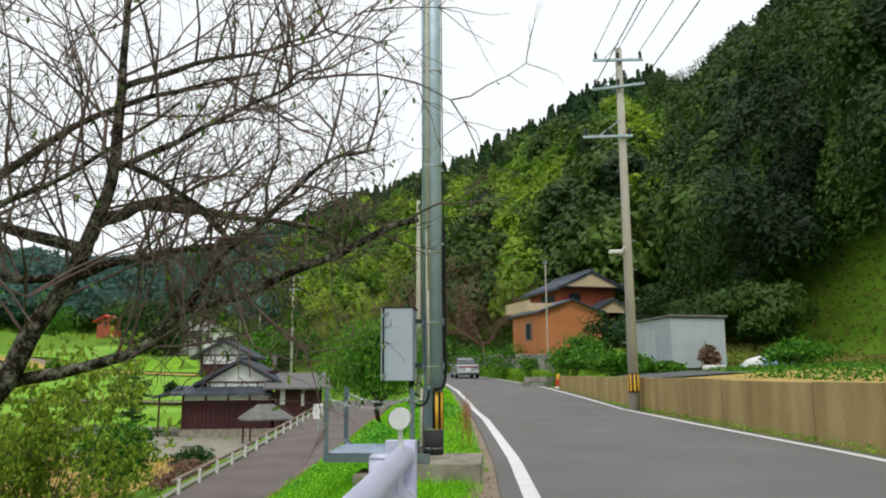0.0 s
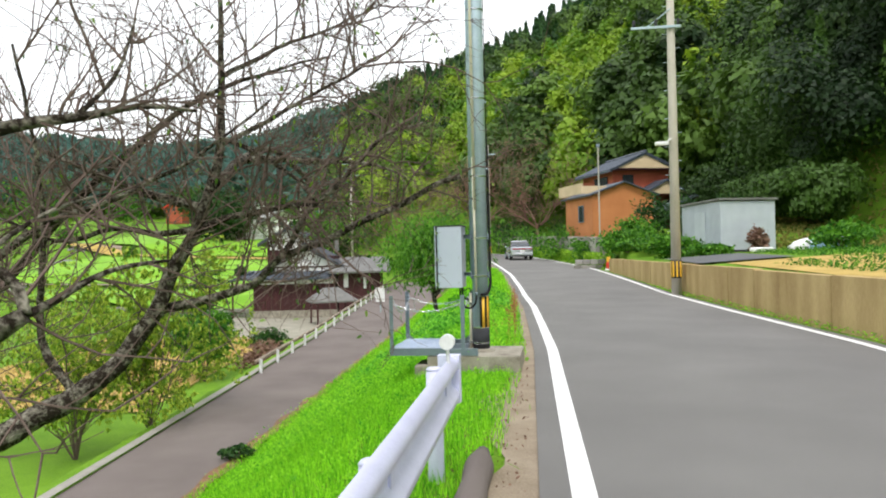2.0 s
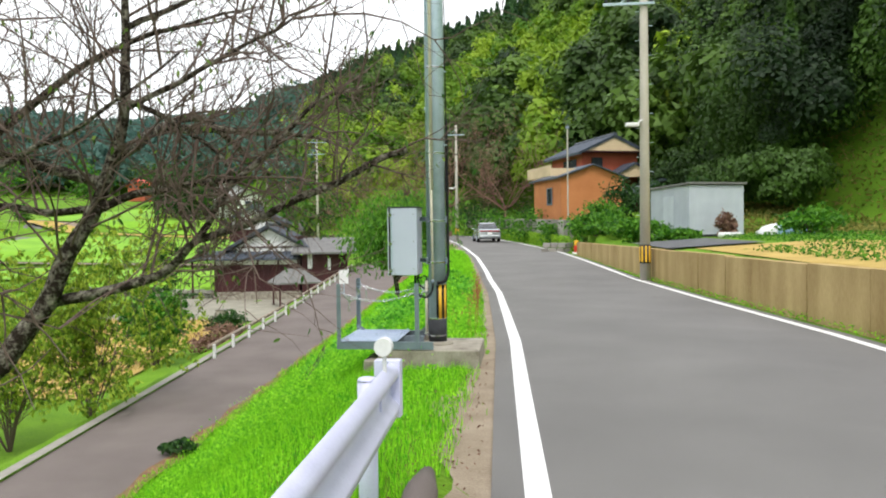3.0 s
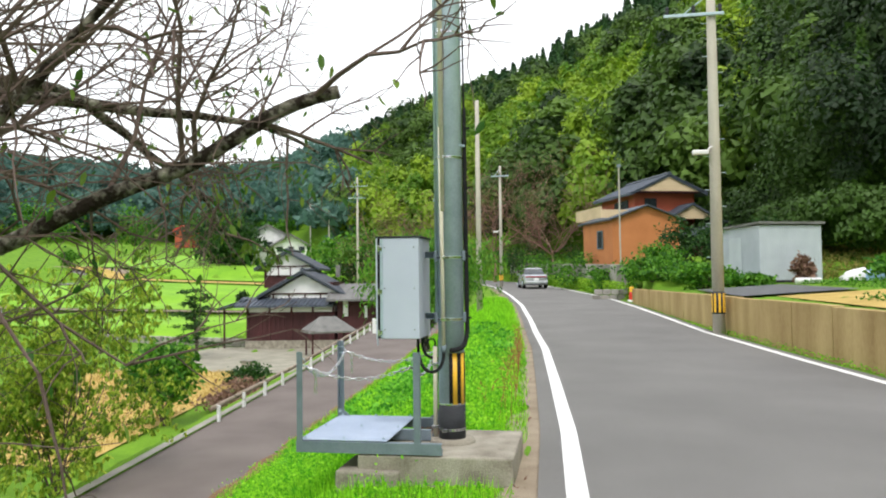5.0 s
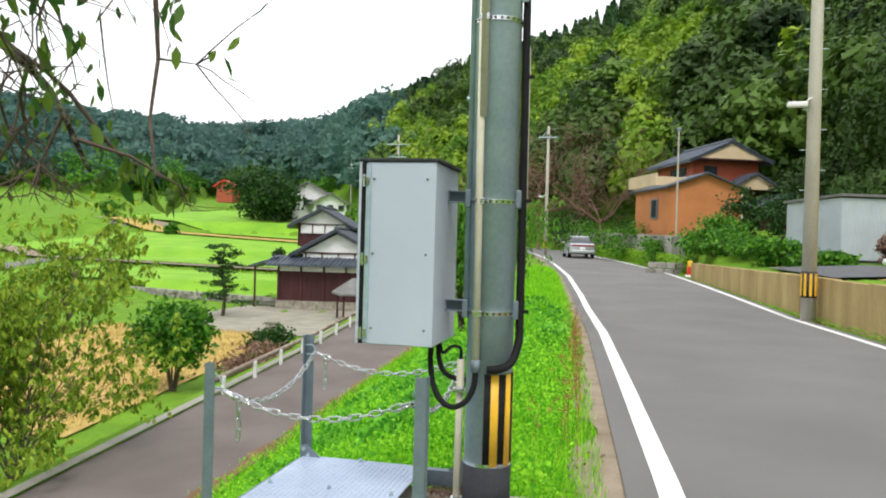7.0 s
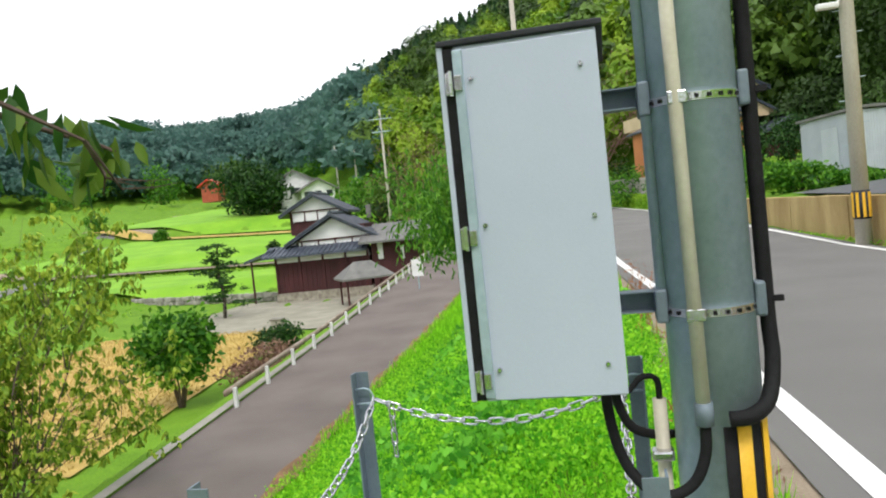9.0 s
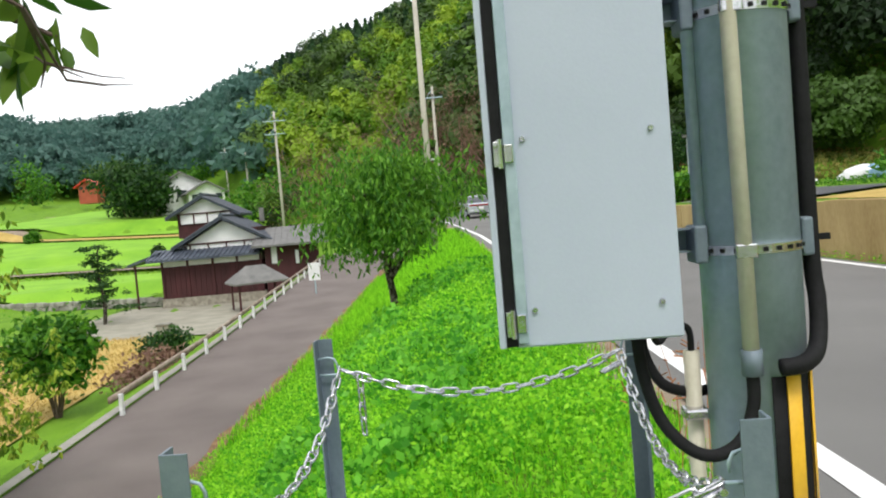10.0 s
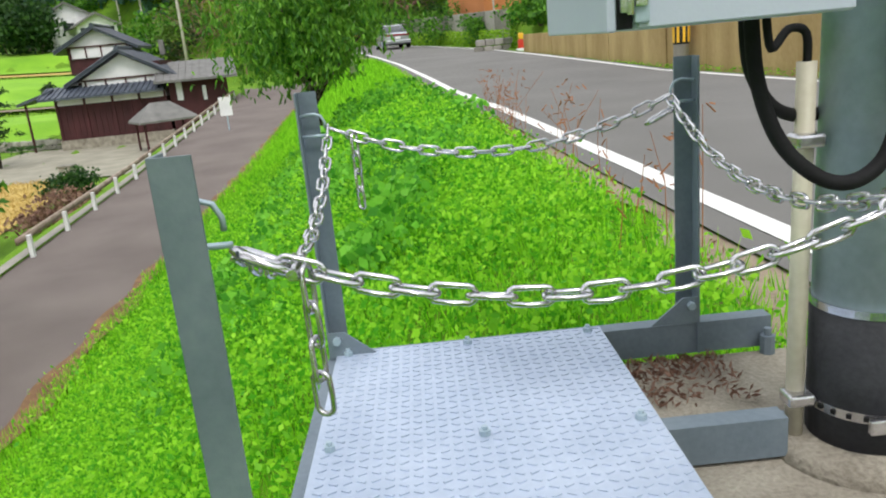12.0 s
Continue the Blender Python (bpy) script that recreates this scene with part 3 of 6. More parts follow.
plat = thing("maintenance_platform", pose(0, 0, 0), "grey steel maintenance platform with chequer plate and chain posts", "platform")
X0, X1, Y0, Y1, ZP = -1.10, -0.17, -0.81, 0.24, 0.29


def channel(p0, p1, h=0.085, w=0.05, t=0.006):
    """A steel channel between two points of its top edge."""
    p0, p1 = Vector(p0), Vector(p1)
    d = (p1 - p0)
    n = d.length
    rot = Matrix.Rotation(math.atan2(d.y, d.x), 3, "Z")
    c = (p0 + p1) / 2
    bm = bmesh.new()
    for off, s in (((0, 0, -t / 2), (n, w, t)), ((0, 0, -h + t / 2), (n, w, t)), ((0, -w / 2 + t / 2, -h / 2), (n, t, h - 2 * t))):
        box(bm, c + rot @ Vector(off), s, rot)
    return bm


part("beam", channel((X0 - 0.03, Y0, ZP - 0.006), (0.02, Y0, ZP - 0.006)), frame_steel, plat)
part("beam", channel((X0 - 0.03, Y1 + 0.01, ZP - 0.006), (0.05, Y1 + 0.01, ZP - 0.006)), frame_steel, plat)
part("beam", channel((X0, -0.28, ZP - 0.006), (-0.16, -0.28, ZP - 0.006)), frame_steel, plat)
part("beam", channel((X0 - 0.01, Y1 - 0.02, ZP - 0.006), (X0 - 0.01, Y0 + 0.03, ZP - 0.006)), frame_steel, plat)
part("plate", boxes(((-0.757, -0.285, ZP + 0.003), (0.70, 1.05, 0.006)), bevel=0.0015), plate_steel, plat, "silvery chequer plate")
bm = bmesh.new()
for i in range(26):
    for j in range(40):
        a = radians(28 if (i + j) % 2 else -28)
        x, y = -1.095 + 0.0265 * i + 0.012, -0.80 + 0.026 * j + 0.013
        box(bm, (x, y, ZP + 0.0065), (0.0175, 0.0062, 0.004), Matrix.Rotation(a, 3, "Z"))
part("tread_pattern", bm, plate_steel, plat)
for x in (-1.075, -0.762, -0.445):
    for y in (-0.77, -0.27, 0.21):
        bm = tubes(([(x, y, ZP + 0.004), (x, y, ZP + 0.018)], 0.012), n=6)
        tube(bm, [(x, y, ZP + 0.016), (x, y, ZP + 0.026)], 0.006, 8)
        part("bolt", bm, galvanised, plat)
for x, y, sx, sy in ((X0, Y0, 1, 1), (X1, Y0, -1, 1), (X0, Y1, 1, -1), (X1, Y1, -1, -1)):
    w, t = 0.046, 0.005
    base = 0.2
    post = part("post", boxes(((x, y - sy * w / 2, (base + 0.975) / 2), (w, t, 0.975 - base)), ((x - sx * w / 2, y, (base + 0.975) / 2), (t, w, 0.975 - base))), frame_steel, plat, "angle steel post")
    bm = bmesh.new()
    tube(bm, [(x - sx * 0.02, y, 0.918), (x + sx * 0.012, y, 0.922), (x + sx * 0.03, y, 0.916), (x + sx * 0.038, y, 0.9), (x + sx * 0.038, y, 0.885)], 0.0035, 8)
    tube(bm, [(x - sx * 0.02, y, 0.868), (x + sx * 0.045, y, 0.868)], 0.004, 8)
    part("hook", bm, galvanised, post, "", True)
    if y > 0:
        bm = bmesh.new()
        gx0 = x + sx * 0.02
        prism(bm, [(gx0, y - 0.02, ZP), (gx0 + sx * 0.085, y - 0.02, ZP), (gx0, y - 0.02, ZP + 0.07), (gx0 - sx * 0.04, y - 0.02, ZP + 0.07), (gx0 - sx * 0.04, y - 0.02, ZP)], (0, -0.006, 0))
        g = part("gusset", bm, frame_steel, post)
        part("gusset_bolt", tubes(([(x, y - 0.024, ZP + 0.05), (x, y - 0.04, ZP + 0.05)], 0.011), n=6), galvanised, post)
for x, y in ((-0.14, -0.24), (0.03, 0.2), (0.0, -0.78)):
    part("anchor_bolt", tubes(([(x, y, PAD), (x, y, PAD + 0.05)], 0.02), ([(x, y, PAD + 0.05), (x, y, PAD + 0.07)], 0.01), n=8), frame_steel, plat)

# chains: every link is a piece on one mesh
bm = bmesh.new()
pts = []
for k in range(16):
    a = 2 * math.pi * k / 16
    x = 0.0115 * math.cos(a)
    y = 0.0115 * math.sin(a) + (0.0165 if math.sin(a) > 0 else -0.0165 if math.sin(a) < 0 else 0)
    pts.append((y, x, 0))
tube(bm, pts, 0.0036, 8, False, True)
link_mesh = bpy.data.meshes.new("link")
bm.to_mesh(link_mesh)
bm.free()
link_mesh.materials.append(chain_steel)
link_mesh.polygons.foreach_set("use_smooth", [True] * len(link_mesh.polygons))


def chain(p0, p1, sag, label, dangle=0, dangle_at=0.09):
    ob = thing("safety_chain", pose(0, 0, 0), label, "chain", "chains between the platform posts")
    p0, p1 = Vector(p0), Vector(p1)
    fine = [p0.lerp(p1, k / 400) - Vector((0, 0, sag * 4 * (k / 400) * (1 - k / 400))) for k in range(401)]
    run = [0.0]
    for a, b in zip(fine, fine[1:]):
        run.append(run[-1] + (b - a).length)
    n = max(2, round(run[-1] / 0.0445))
    places = []
    for k in range(n):
        s = run[-1] * (k + 0.5) / n
        j = int(np.searchsorted(run, s))
        j = min(max(j, 1), 399)
        places.append((fine[j], (fine[j + 1] - fine[j - 1]).normalized(), k))
    if dangle:
        j = int(np.searchsorted(run, dangle_at))
        for k in range(dangle):
            places.append((fine[j] - Vector((0, 0, 0.022 + 0.0445 * k)), Vector((0.03, 0.02, -1)).normalized(), k))
    for c, d, k in places:
        side = d.cross(Vector((0, 0, 1)))
        side = side.normalized() if side.length > 0.2 else Vector((0.6, 0.8, 0))
        if k % 2:
            side = d.cross(side).normalized()
        up = side.cross(d).normalized()
        jit = Matrix.Rotation(random.uniform(-0.35, 0.35), 4, "X")
        o = new("link", link_mesh)
        o.matrix_world = Matrix(((d.x, side.x, up.x, c.x), (d.y, side.y, up.y, c.y), (d.z, side.z, up.z, c.z), (0, 0, 0, 1))) @ jit
        o.parent = ob
    return ob


HZ = 0.885
chain((X0 + 0.05, Y0 + 0.01, HZ - 0.03), (X1 - 0.05, Y0 + 0.01, HZ - 0.02), 0.095, "shiny steel link chain hanging between posts with loose end", 4, 0.075)
chain((X0 + 0.045, Y0 + 0.03, HZ - 0.04), (X0 + 0.045, Y1 - 0.01, HZ), 0.13, "shiny steel link chain hanging between posts")
chain((X0 + 0.05, Y1 - 0.01, HZ), (X1 - 0.05, Y1 - 0.01, HZ), 0.095, "shiny steel link chain hanging between posts with loose end", 4, 0.06)
chain((X1 - 0.045, Y1 - 0.01, HZ), (X1 - 0.045, Y0 + 0.03, HZ - 0.03), 0.12, "shiny steel link chain hanging between posts")
for x, y in ((X0 + 0.08, Y0 + 0.012), (X1 - 0.075, Y0 + 0.02), (X1 - 0.065, Y1 - 0.012)):
    sh = thing("shackle", pose(x, y, HZ - 0.045, 0, 25 if x < -0.6 else -25, 0), "steel shackle joining the chain to its hook", "shackle", "chain shackles")
    part("bow", tubes(([(0.03, 0.011, 0), (0.0, 0.013, 0), (-0.03, 0.012, 0), (-0.042, 0, 0), (-0.03, -0.012, 0), (0, -0.013, 0), (0.03, -0.011, 0)], 0.006), n=8), chain_steel, sh, "", True)
    part("pin", tubes(([(0.03, 0.022, 0), (0.03, -0.022, 0)], 0.007), n=8), chain_steel, sh)

# ---- guard rail on the verge ----
rail = thing("guard_rail", pose(0, 0, 0), "white painted steel guard rail along the road verge", "guard rail")
prof = [(0.0, -0.175), (0.05, -0.145), (0.055, -0.09), (0.0, -0.03), (0.0, 0.03), (0.055, 0.09), (0.05, 0.145), (0.0, 0.175)]


def rail_x(y):
    return 0.275 + 0.028 * (-5.2 - y)


ysr = np.arange(-5.0, -22.5, -0.5)
vs, fs = [], []
for y in ysr:
    for o in (0, 0.004):
        for px_, pz_ in prof:
            vs.append((rail_x(y) + px_ - o, y, 0.60 + pz_))
m = len(prof)
for i in range(len(ysr) - 1):
    for o in (0, m):
        for j in range(m - 1):
            a = i * 2 * m + o + j
            fs.append((a, a + 1, a + 2 * m + 1, a + 2 * m))
mesh_object("beam", vs, fs, rail_white, rail, True)
bm = bmesh.new()
prism(bm, [(rail_x(-5) + x, -5.02, 0.6 + z) for x, z in ((-0.10, -0.17), (0.06, -0.17), (0.06, 0.18), (-0.10, 0.18))], (0, 0.1, 0))
part("end_sleeve", bm, rail_white, rail, "folded end cap")
for y in (-5.4, -7.4, -9.4, -11.4, -15.4, -19.4):
    top_z = 0.735 if y > -6 else 0.655
    p = part("post", tubes(([(rail_x(y) - 0.075, y, -0.5), (rail_x(y) - 0.075, y, 0.74 if y > -6 else 0.66)], 0.057), n=16), rail_white, rail, "round steel post", True)
    part("post_cap", tubes(([(rail_x(y) - 0.075, y, top_z), (rail_x(y) - 0.075, y, top_z + 0.017)], [0.06, 0.045]), n=16), rail_white, p, "", True)
    part("spacer", boxes(((rail_x(y) - 0.01, y, 0.6), (0.05, 0.07, 0.1)), bevel=0.004), rail_white, p)
bm = tubes(([(rail_x(-5.3) + 0.01, -5.3, 0.75), (rail_x(-5.3) + 0.01, -5.3, 0.86)], 0.012), n=10)
tube(bm, [(rail_x(-5.3) + 0.01, -5.35, 0.915), (rail_x(-5.3) + 0.01, -5.28, 0.915)], 0.052, 24)
part("reflector", bm, plaster, rail, "round white road reflector")

bm = bmesh.new()
ysb = np.arange(-4.85, -30, -0.4)
tube(bm, [(0.47 + 0.03 * (-4.85 - y), y, 0.03) for y in ysb], [0.05 if i == 0 else 0.1 + 0.008 * math.sin(i * 2.3) for i in range(len(ysb))], 12)
tagged(part("asphalt_berm", bm, asphalt_old, None, "", True), "dark rounded asphalt kerb beside the verge", "kerb", kind="structure")

# ---- utility poles and wires ----
def utility_pole(m, height, r0, r1, label, arms=(), band=True, lamp=None, steps=True):
    ob = thing("utility_pole", m, label, "utility pole", "utility poles along the road")
    part("shaft", tubes(([(0, 0, -0.5), (0, 0, height * 0.5), (0, 0, height)], [r0, (r0 + r1) / 2, r1]), n=20), pole_concrete, ob, "", True)
    for z, a0, a1, tilt in arms:
        arm = part("crossarm", boxes((((a0 + a1) / 2, -r1 - 0.05, z), (a1 - a0, 0.08, 0.08), Matrix.Rotation(tilt, 3, "Z")), bevel=0.008), galvanised, ob, "galvanised steel crossarm")
        for k in range(3):
            x = a0 + (a1 - a0) * (0.06 + 0.44 * k)
            bm = tubes(([(x, -r1 - 0.05, z + 0.03), (x, -r1 - 0.05, z + 0.1), (x, -r1 - 0.05, z + 0.14), (x, -r1 - 0.05, z + 0.2), (x, -r1 - 0.05, z + 0.26)], [0.03, 0.06, 0.035, 0.06, 0.03]), n=10)
            part("insulator", bm, dark_wrap, arm, "dark glazed insulator", True)
        part("brace", tubes(([((a0 * 0.6), -r1 - 0.05, z + 0.02), (0, -r1, z + 0.6)], 0.018), n=6), galvanised, arm)
    if band:
        b = part("marker_band", tubes(([(0, 0, 0.5), (0, 0, 1.08)], r0 + 0.004), n=20), dark_wrap, ob, "black and yellow striped band", True)
        for k in range(9):
            a = 2 * math.pi * k / 9
            q = Vector((math.sin(a), -math.cos(a), 0)) * (r0 + 0.004)
            part("stripe", boxes(((q.x, q.y, 0.79), (0.055, 0.012, 0.5), Matrix.Rotation(a, 3, "Z"))), yellow_paint, b)
    if lamp:
        lp = part("street_light", boxes(((lamp[0], -0.1, lamp[1]), (0.42, 0.16, 0.12)), bevel=0.03), plaster, ob, "white street light head")
        part("arm", tubes(([(0, -0.1, lamp[1] + 0.15), (-0.14, -0.1, lamp[1] + 0.12), (-0.2, -0.1, lamp[1] + 0.03)], 0.025), n=8), plaster, lp)
    if steps:
        bm = bmesh.new()
        for k in range(int((height - 2.2) / 0.45)):
            s = 1 if k % 2 else -1
            tube(bm, [(s * r1 * 0.8, 0, 2 + k * 0.45), (s * (r0 + 0.1), 0, 2 + k * 0.45)], 0.01, 6)
        part("step_bolts", bm, galvanised, ob)
    return ob


utility_pole(pose(4.8, 14.62, 0.02, 0, 0, 0), 11.5, 0.165, 0.105, "tall grey concrete utility pole beside the road",
             ((11.05, -0.85, 0.75, 0.05), (10.15, -0.9, 0.75, -0.25), (8.5, -1.25, 0.3, 0.0)), True, (-0.38, 4.8))
utility_pole(pose(-2.85, 25, 0.0), 9.0, 0.13, 0.08, "slim weathered pole on the grass verge", (), False, None, False)
utility_pole(pose(-4.45, 52, 0.8), 9.4, 0.14, 0.09, "concrete utility pole at the bend of the road", ((8.6, -0.7, 0.7, 0),), True, (-0.38, 4.3), False)
utility_pole(pose(-20.2, 67, float(land(-20.2, 67))), 13.5, 0.15, 0.09, "distant utility pole with two crossarms", ((12.6, -1.1, 1.1, 0.1), (11.4, -0.9, 0.9, 0.1)), False, None, False)
utility_pole(pose(-44, 120, float(land(-44, 120))), 10, 0.16, 0.1, "distant utility pole near the farmhouse", ((9.2, -0.8, 0.8, 0.1),), False, None, False)
utility_pole(pose(-38, 112, float(land(-38, 112))), 9, 0.16, 0.1, "distant utility pole near the farmhouse", (), False, None, False)


def wire(name, a, b, sag, r=0.012):
    bm = bmesh.new()
    a, b = Vector(a), Vector(b)
    tube(bm, [a.lerp(b, k / 24) - Vector((0, 0, sag * 4 * (k / 24) * (1 - k / 24))) for k in range(25)], r, 5)
    return tagged(part(name, bm, rubber, None, "", True), "black overhead wire between utility poles", "wire", "overhead wires")


for dx in (-0.8, -0.1, 0.62):
    wire("overhead_wire", (4.8 + dx, 14.45, 11.3), (7.6 + dx * 1.3, -24, 12.0), 0.5)
for dx in (-0.85, 0.6):
    wire("overhead_wire", (4.8 + dx, 14.45, 10.2), (7.2 + dx, -24, 11.0), 0.6, 0.016)

# ---- retaining wall, hut, plots ----
rw = thing("retaining_wall", pose(0, 0, 0), "tan stained concrete retaining wall beside the road", "wall", kind="structure")


def wall_x(y):
    return float(road_right(y)) + 0.6


yy = -8.0
random.seed(4)
while yy < 29.5:
    y1 = yy + 1.985
    h = 0.96 + random.uniform(-0.02, 0.02)
    if yy > 20:
        h = 0.96
    c = ((wall_x(yy) + wall_x(y1)) / 2 + random.uniform(-0.012, 0.012), (yy + y1) / 2, h / 2 - 0.2)
    ang = math.atan2(wall_x(y1) - wall_x(yy), 2.0)
    part("panel", boxes((c, (0.22, 1.99, h + 0.4), Matrix.Rotation(-ang, 3, "Z")), bevel=0.008), wall_concrete, rw)
    yy += 2.0

edge = strip("terrace_edge", lambda y: road_right(y) + 0.68, lambda y: road_right(y) + 1.9, np.arange(-8, 30, 0.5), lambda y: 0.86 + 0 * y, straw, 3)
tagged(edge, "dry grassy edge of the terrace behind the wall", "ground", kind="structure")

hut = thing("storage_hut", pose(8.76, 27.2, 1.2, 0, 0, 20), "pale blue-grey sheet metal storage hut", "hut")
HW, HD, HH = 2.9, 3.6, 2.42
part("wall", boxes(((HW / 2, HD / 2, HH / 2), (HW, HD, HH))), hut_steel, hut)
bm = bmesh.new()
for k in range(28):
    box(bm, (0.05 + k * HW / 28, -0.008, HH / 2), (0.03, 0.016, HH - 0.02))
for k in range(34):
    box(bm, (-0.008, 0.05 + k * HD / 34, HH / 2), (0.016, 0.03, HH - 0.02))
part("rib_relief", bm, hut_steel, hut)
part("roof", boxes(((HW / 2, HD / 2, HH + 0.05), (HW + 0.24, HD + 0.24, 0.1), Matrix.Rotation(radians(-1.5), 3, "X")), bevel=0.01), tile_grey, hut, "flat grey roof")
part("trim", boxes(((HW / 2, -0.02, 0.05), (HW, 0.05, 0.1))), dark_wrap, hut)
part("door", boxes(((-0.025, HD * 0.5, 1.0), (0.04, 1.0, 1.95)), bevel=0.005), hut_steel, hut)


def plot(name, x0, x1, y0, y1, mat, label, lift=0.03, cat="field", n=24, kind="structure", tilt=0.0):
    xs, ys_ = np.linspace(x0, x1, n), np.linspace(y0, y1, n)
    X, Y = np.meshgrid(xs, ys_)
    Xs = X + tilt * (Y - y0)
    v = np.stack([Xs, Y, land(Xs, Y) + lift], -1).reshape(-1, 3)
    i = np.arange((n - 1) * (n - 1))
    i = i + i // (n - 1)
    return tagged(mesh_object(name, v, np.stack([i, i + 1, i + n + 1, i + n], 1), mat, None, True), label, cat, kind=kind)


plot("mulch_sheet", 5.8, 9.0, 16.5, 25.0, black_sheet, "black plastic mulch sheet on the vegetable plot", 0.07, "sheet", 14, "")
plot("soil_plot", 6.6, 11, 3, 16, straw, "dry tan soil of a vegetable plot", 0.03)


def foliage(name, m, r, n, size, mat, label, category, seed, clumps=22, group="", stems=4, narrow=0.5, h0=0.0, inner=0.45):
    """A shrub: stems and a leafy, uneven crown."""
    ob = thing(name, m, label, category, group)
    rng = np.random.default_rng(seed)
    p = crown_points(rng, n, (0, 0, h0 + r[2]), r, clumps, inner)
    p[:, 2] = np.maximum(p[:, 2], 0.03)
    v, f = leaf_cards(rng, p, size, 0.7, 0.5, narrow)
    mesh_object("leaves", v, f, mat, ob)
    bm = bmesh.new()
    for k in range(stems):
        a = 2 * math.pi * k / stems + rng.random()
        tube(bm, [(0.05 * math.cos(a), 0.05 * math.sin(a), -0.1), (r[0] * 0.3 * math.cos(a), r[1] * 0.3 * math.sin(a), h0 * 0.6 + r[2] * 0.7), (r[0] * 0.6 * math.cos(a), r[1] * 0.6 * math.sin(a), h0 + r[2] * 1.3)], [0.035, 0.025, 0.008], 6)
    part("stem_mass", bm, twig_bark, ob)
    return ob


def at(x, y, lift=0.0):
    return pose(x, y, float(land(x, y)) + lift)


k = 30
for x, y, r, mt in ((4.9, 32.5, (1.5, 1.2, 0.62), garden_leaf), (6.6, 31.0, (1.3, 1.2, 0.5), garden_leaf), (8.0, 30.2, (1.2, 1.0, 0.45), garden_leaf), (8.2, 26.2, (0.8, 0.5, 0.25), garden_leaf), (6.6, 27.6, (1.3, 0.9, 0.5), garden_leaf),
                    (5.9, 36, (1.2, 1.2, 0.75), garden_leaf), (7.0, 39, (1.0, 1.0, 1.2), dark_leaf), (8.6, 37, (1.1, 1.1, 1.2), dark_leaf), (3.2, 40, (1.3, 1.3, 0.8), garden_leaf), (1.6, 47, (1.8, 1.6, 1.1), garden_leaf), (-0.6, 57, (2.4, 2.0, 1.3), garden_leaf), (10.6, 33, (1.2, 1.2, 1.3), dark_leaf),
                    (10.3, 26.7, (0.4, 0.4, 0.5), russet), (12.5, 22, (1.2, 1.5, 0.5), garden_leaf), (3.0, 62, (3, 2, 2.0), dark_leaf), (-3.6, 66, (3.0, 2.0, 1.8), dark_leaf)):
    k += 1
    foliage("garden_bush", at(x, y), r, int(900 + 500 * r[0]), 0.11, mt, "leafy green garden bush beside the house" if mt is not russet else "small dry russet bush by the hut", "bush", k, 18, "garden bushes")

hyd = thing("hydrant_marker", pose(3.75, 31, 0.33), "red hydrant post with glowing orange top", "hydrant")
part("post", boxes(((0, 0, 0.22), (0.26, 0.22, 0.44)), bevel=0.03), hydrant_red, hyd)
part("lamp", boxes(((0, 0, 0.58), (0.2, 0.18, 0.26)), bevel=0.04), yellow_paint, hyd, "orange reflector top")
part("base", boxes(((0.15, 0, 0.03), (0.7, 0.3, 0.12)), bevel=0.02), plaster, hyd, "white base")
sb = thing("stone_block", pose(2.75, 33.2, 0.3), "pale stone block wall by the road", "wall")
for i in range(4):
    for j in range(2):
        part("stone", boxes(((0.42 * i - 0.6 + 0.1 * (j % 2), 0.05 * i, 0.15 + 0.3 * j), (0.4, 0.3, 0.28)), bevel=0.04), stone_grey, sb)

sw = thing("stone_wall", pose(0, 0, 0), "grey retaining wall overgrown with weeds at the road bend", "wall", kind="structure")
prev = None
for y in np.arange(36, 70, 1.6):
    x = float(road_right(y)) + 1.4
    if prev:
        c = ((x + prev[0]) / 2, (y + prev[1]) / 2, float(road_z(y)) + 0.75)
        ang = math.atan2(y - prev[1], x - prev[0])
        part("panel", boxes((c, (math.hypot(x - prev[0], y - prev[1]) - 0.02, 0.3, 1.9), Matrix.Rotation(ang, 3, "Z")), bevel=0.02), stone_grey, sw)
    prev = (x, y)
rng = np.random.default_rng(77)
q = rng.random(9000) * 36 + 33
p = np.stack([road_right(q) + 1.15 - 0.45 * rng.random(9000), q, road_z(q) + rng.random(9000) ** 1.6 * 0.8], 1)
v, f = leaf_cards(rng, p, 0.09, 0.7, 0.6, 0.35)
tagged(mesh_object("wall_weeds", v, f, rice_blade), "tall dry weeds against the roadside wall", "weeds", kind="stuff")

# tarpaulins on the plot
for x, y, s, mt in ((12.6, 24.5, 0.9, blue_sheet), (11.9, 24.9, 0.8, plaster), (13.5, 24.6, 0.7, hut_steel)):
    bm = bmesh.new()
    r = bmesh.ops.create_icosphere(bm, subdivisions=3, radius=1)
    rr = np.random.default_rng(int(x * 10))
    for vv in bm.verts:
        nz = noise.noise(vv.co * 2.2 + Vector((x, y, 0)))
        vv.co = Vector((vv.co.x * s, vv.co.y * s * 0.7, max(vv.co.z, 0) * 0.45)) * (1 + 0.35 * nz)
    o = part("tarpaulin", bm, mt, None, "", True)
    o.matrix_world = at(x, y)
    tagged(o, "crumpled tarpaulin heap on the vegetable plot", "tarpaulin", "heaps on the plot")
roll = part("mulch_roll", tubes(([(9.6, 25.1, 0), (10.6, 25.5, 0)], 0.12), n=14), plaster, None, "", True)
roll.location.z = float(land(10.1, 25.3)) + 0.12
tagged(roll, "white rolled sheet lying before the hut", "roll")

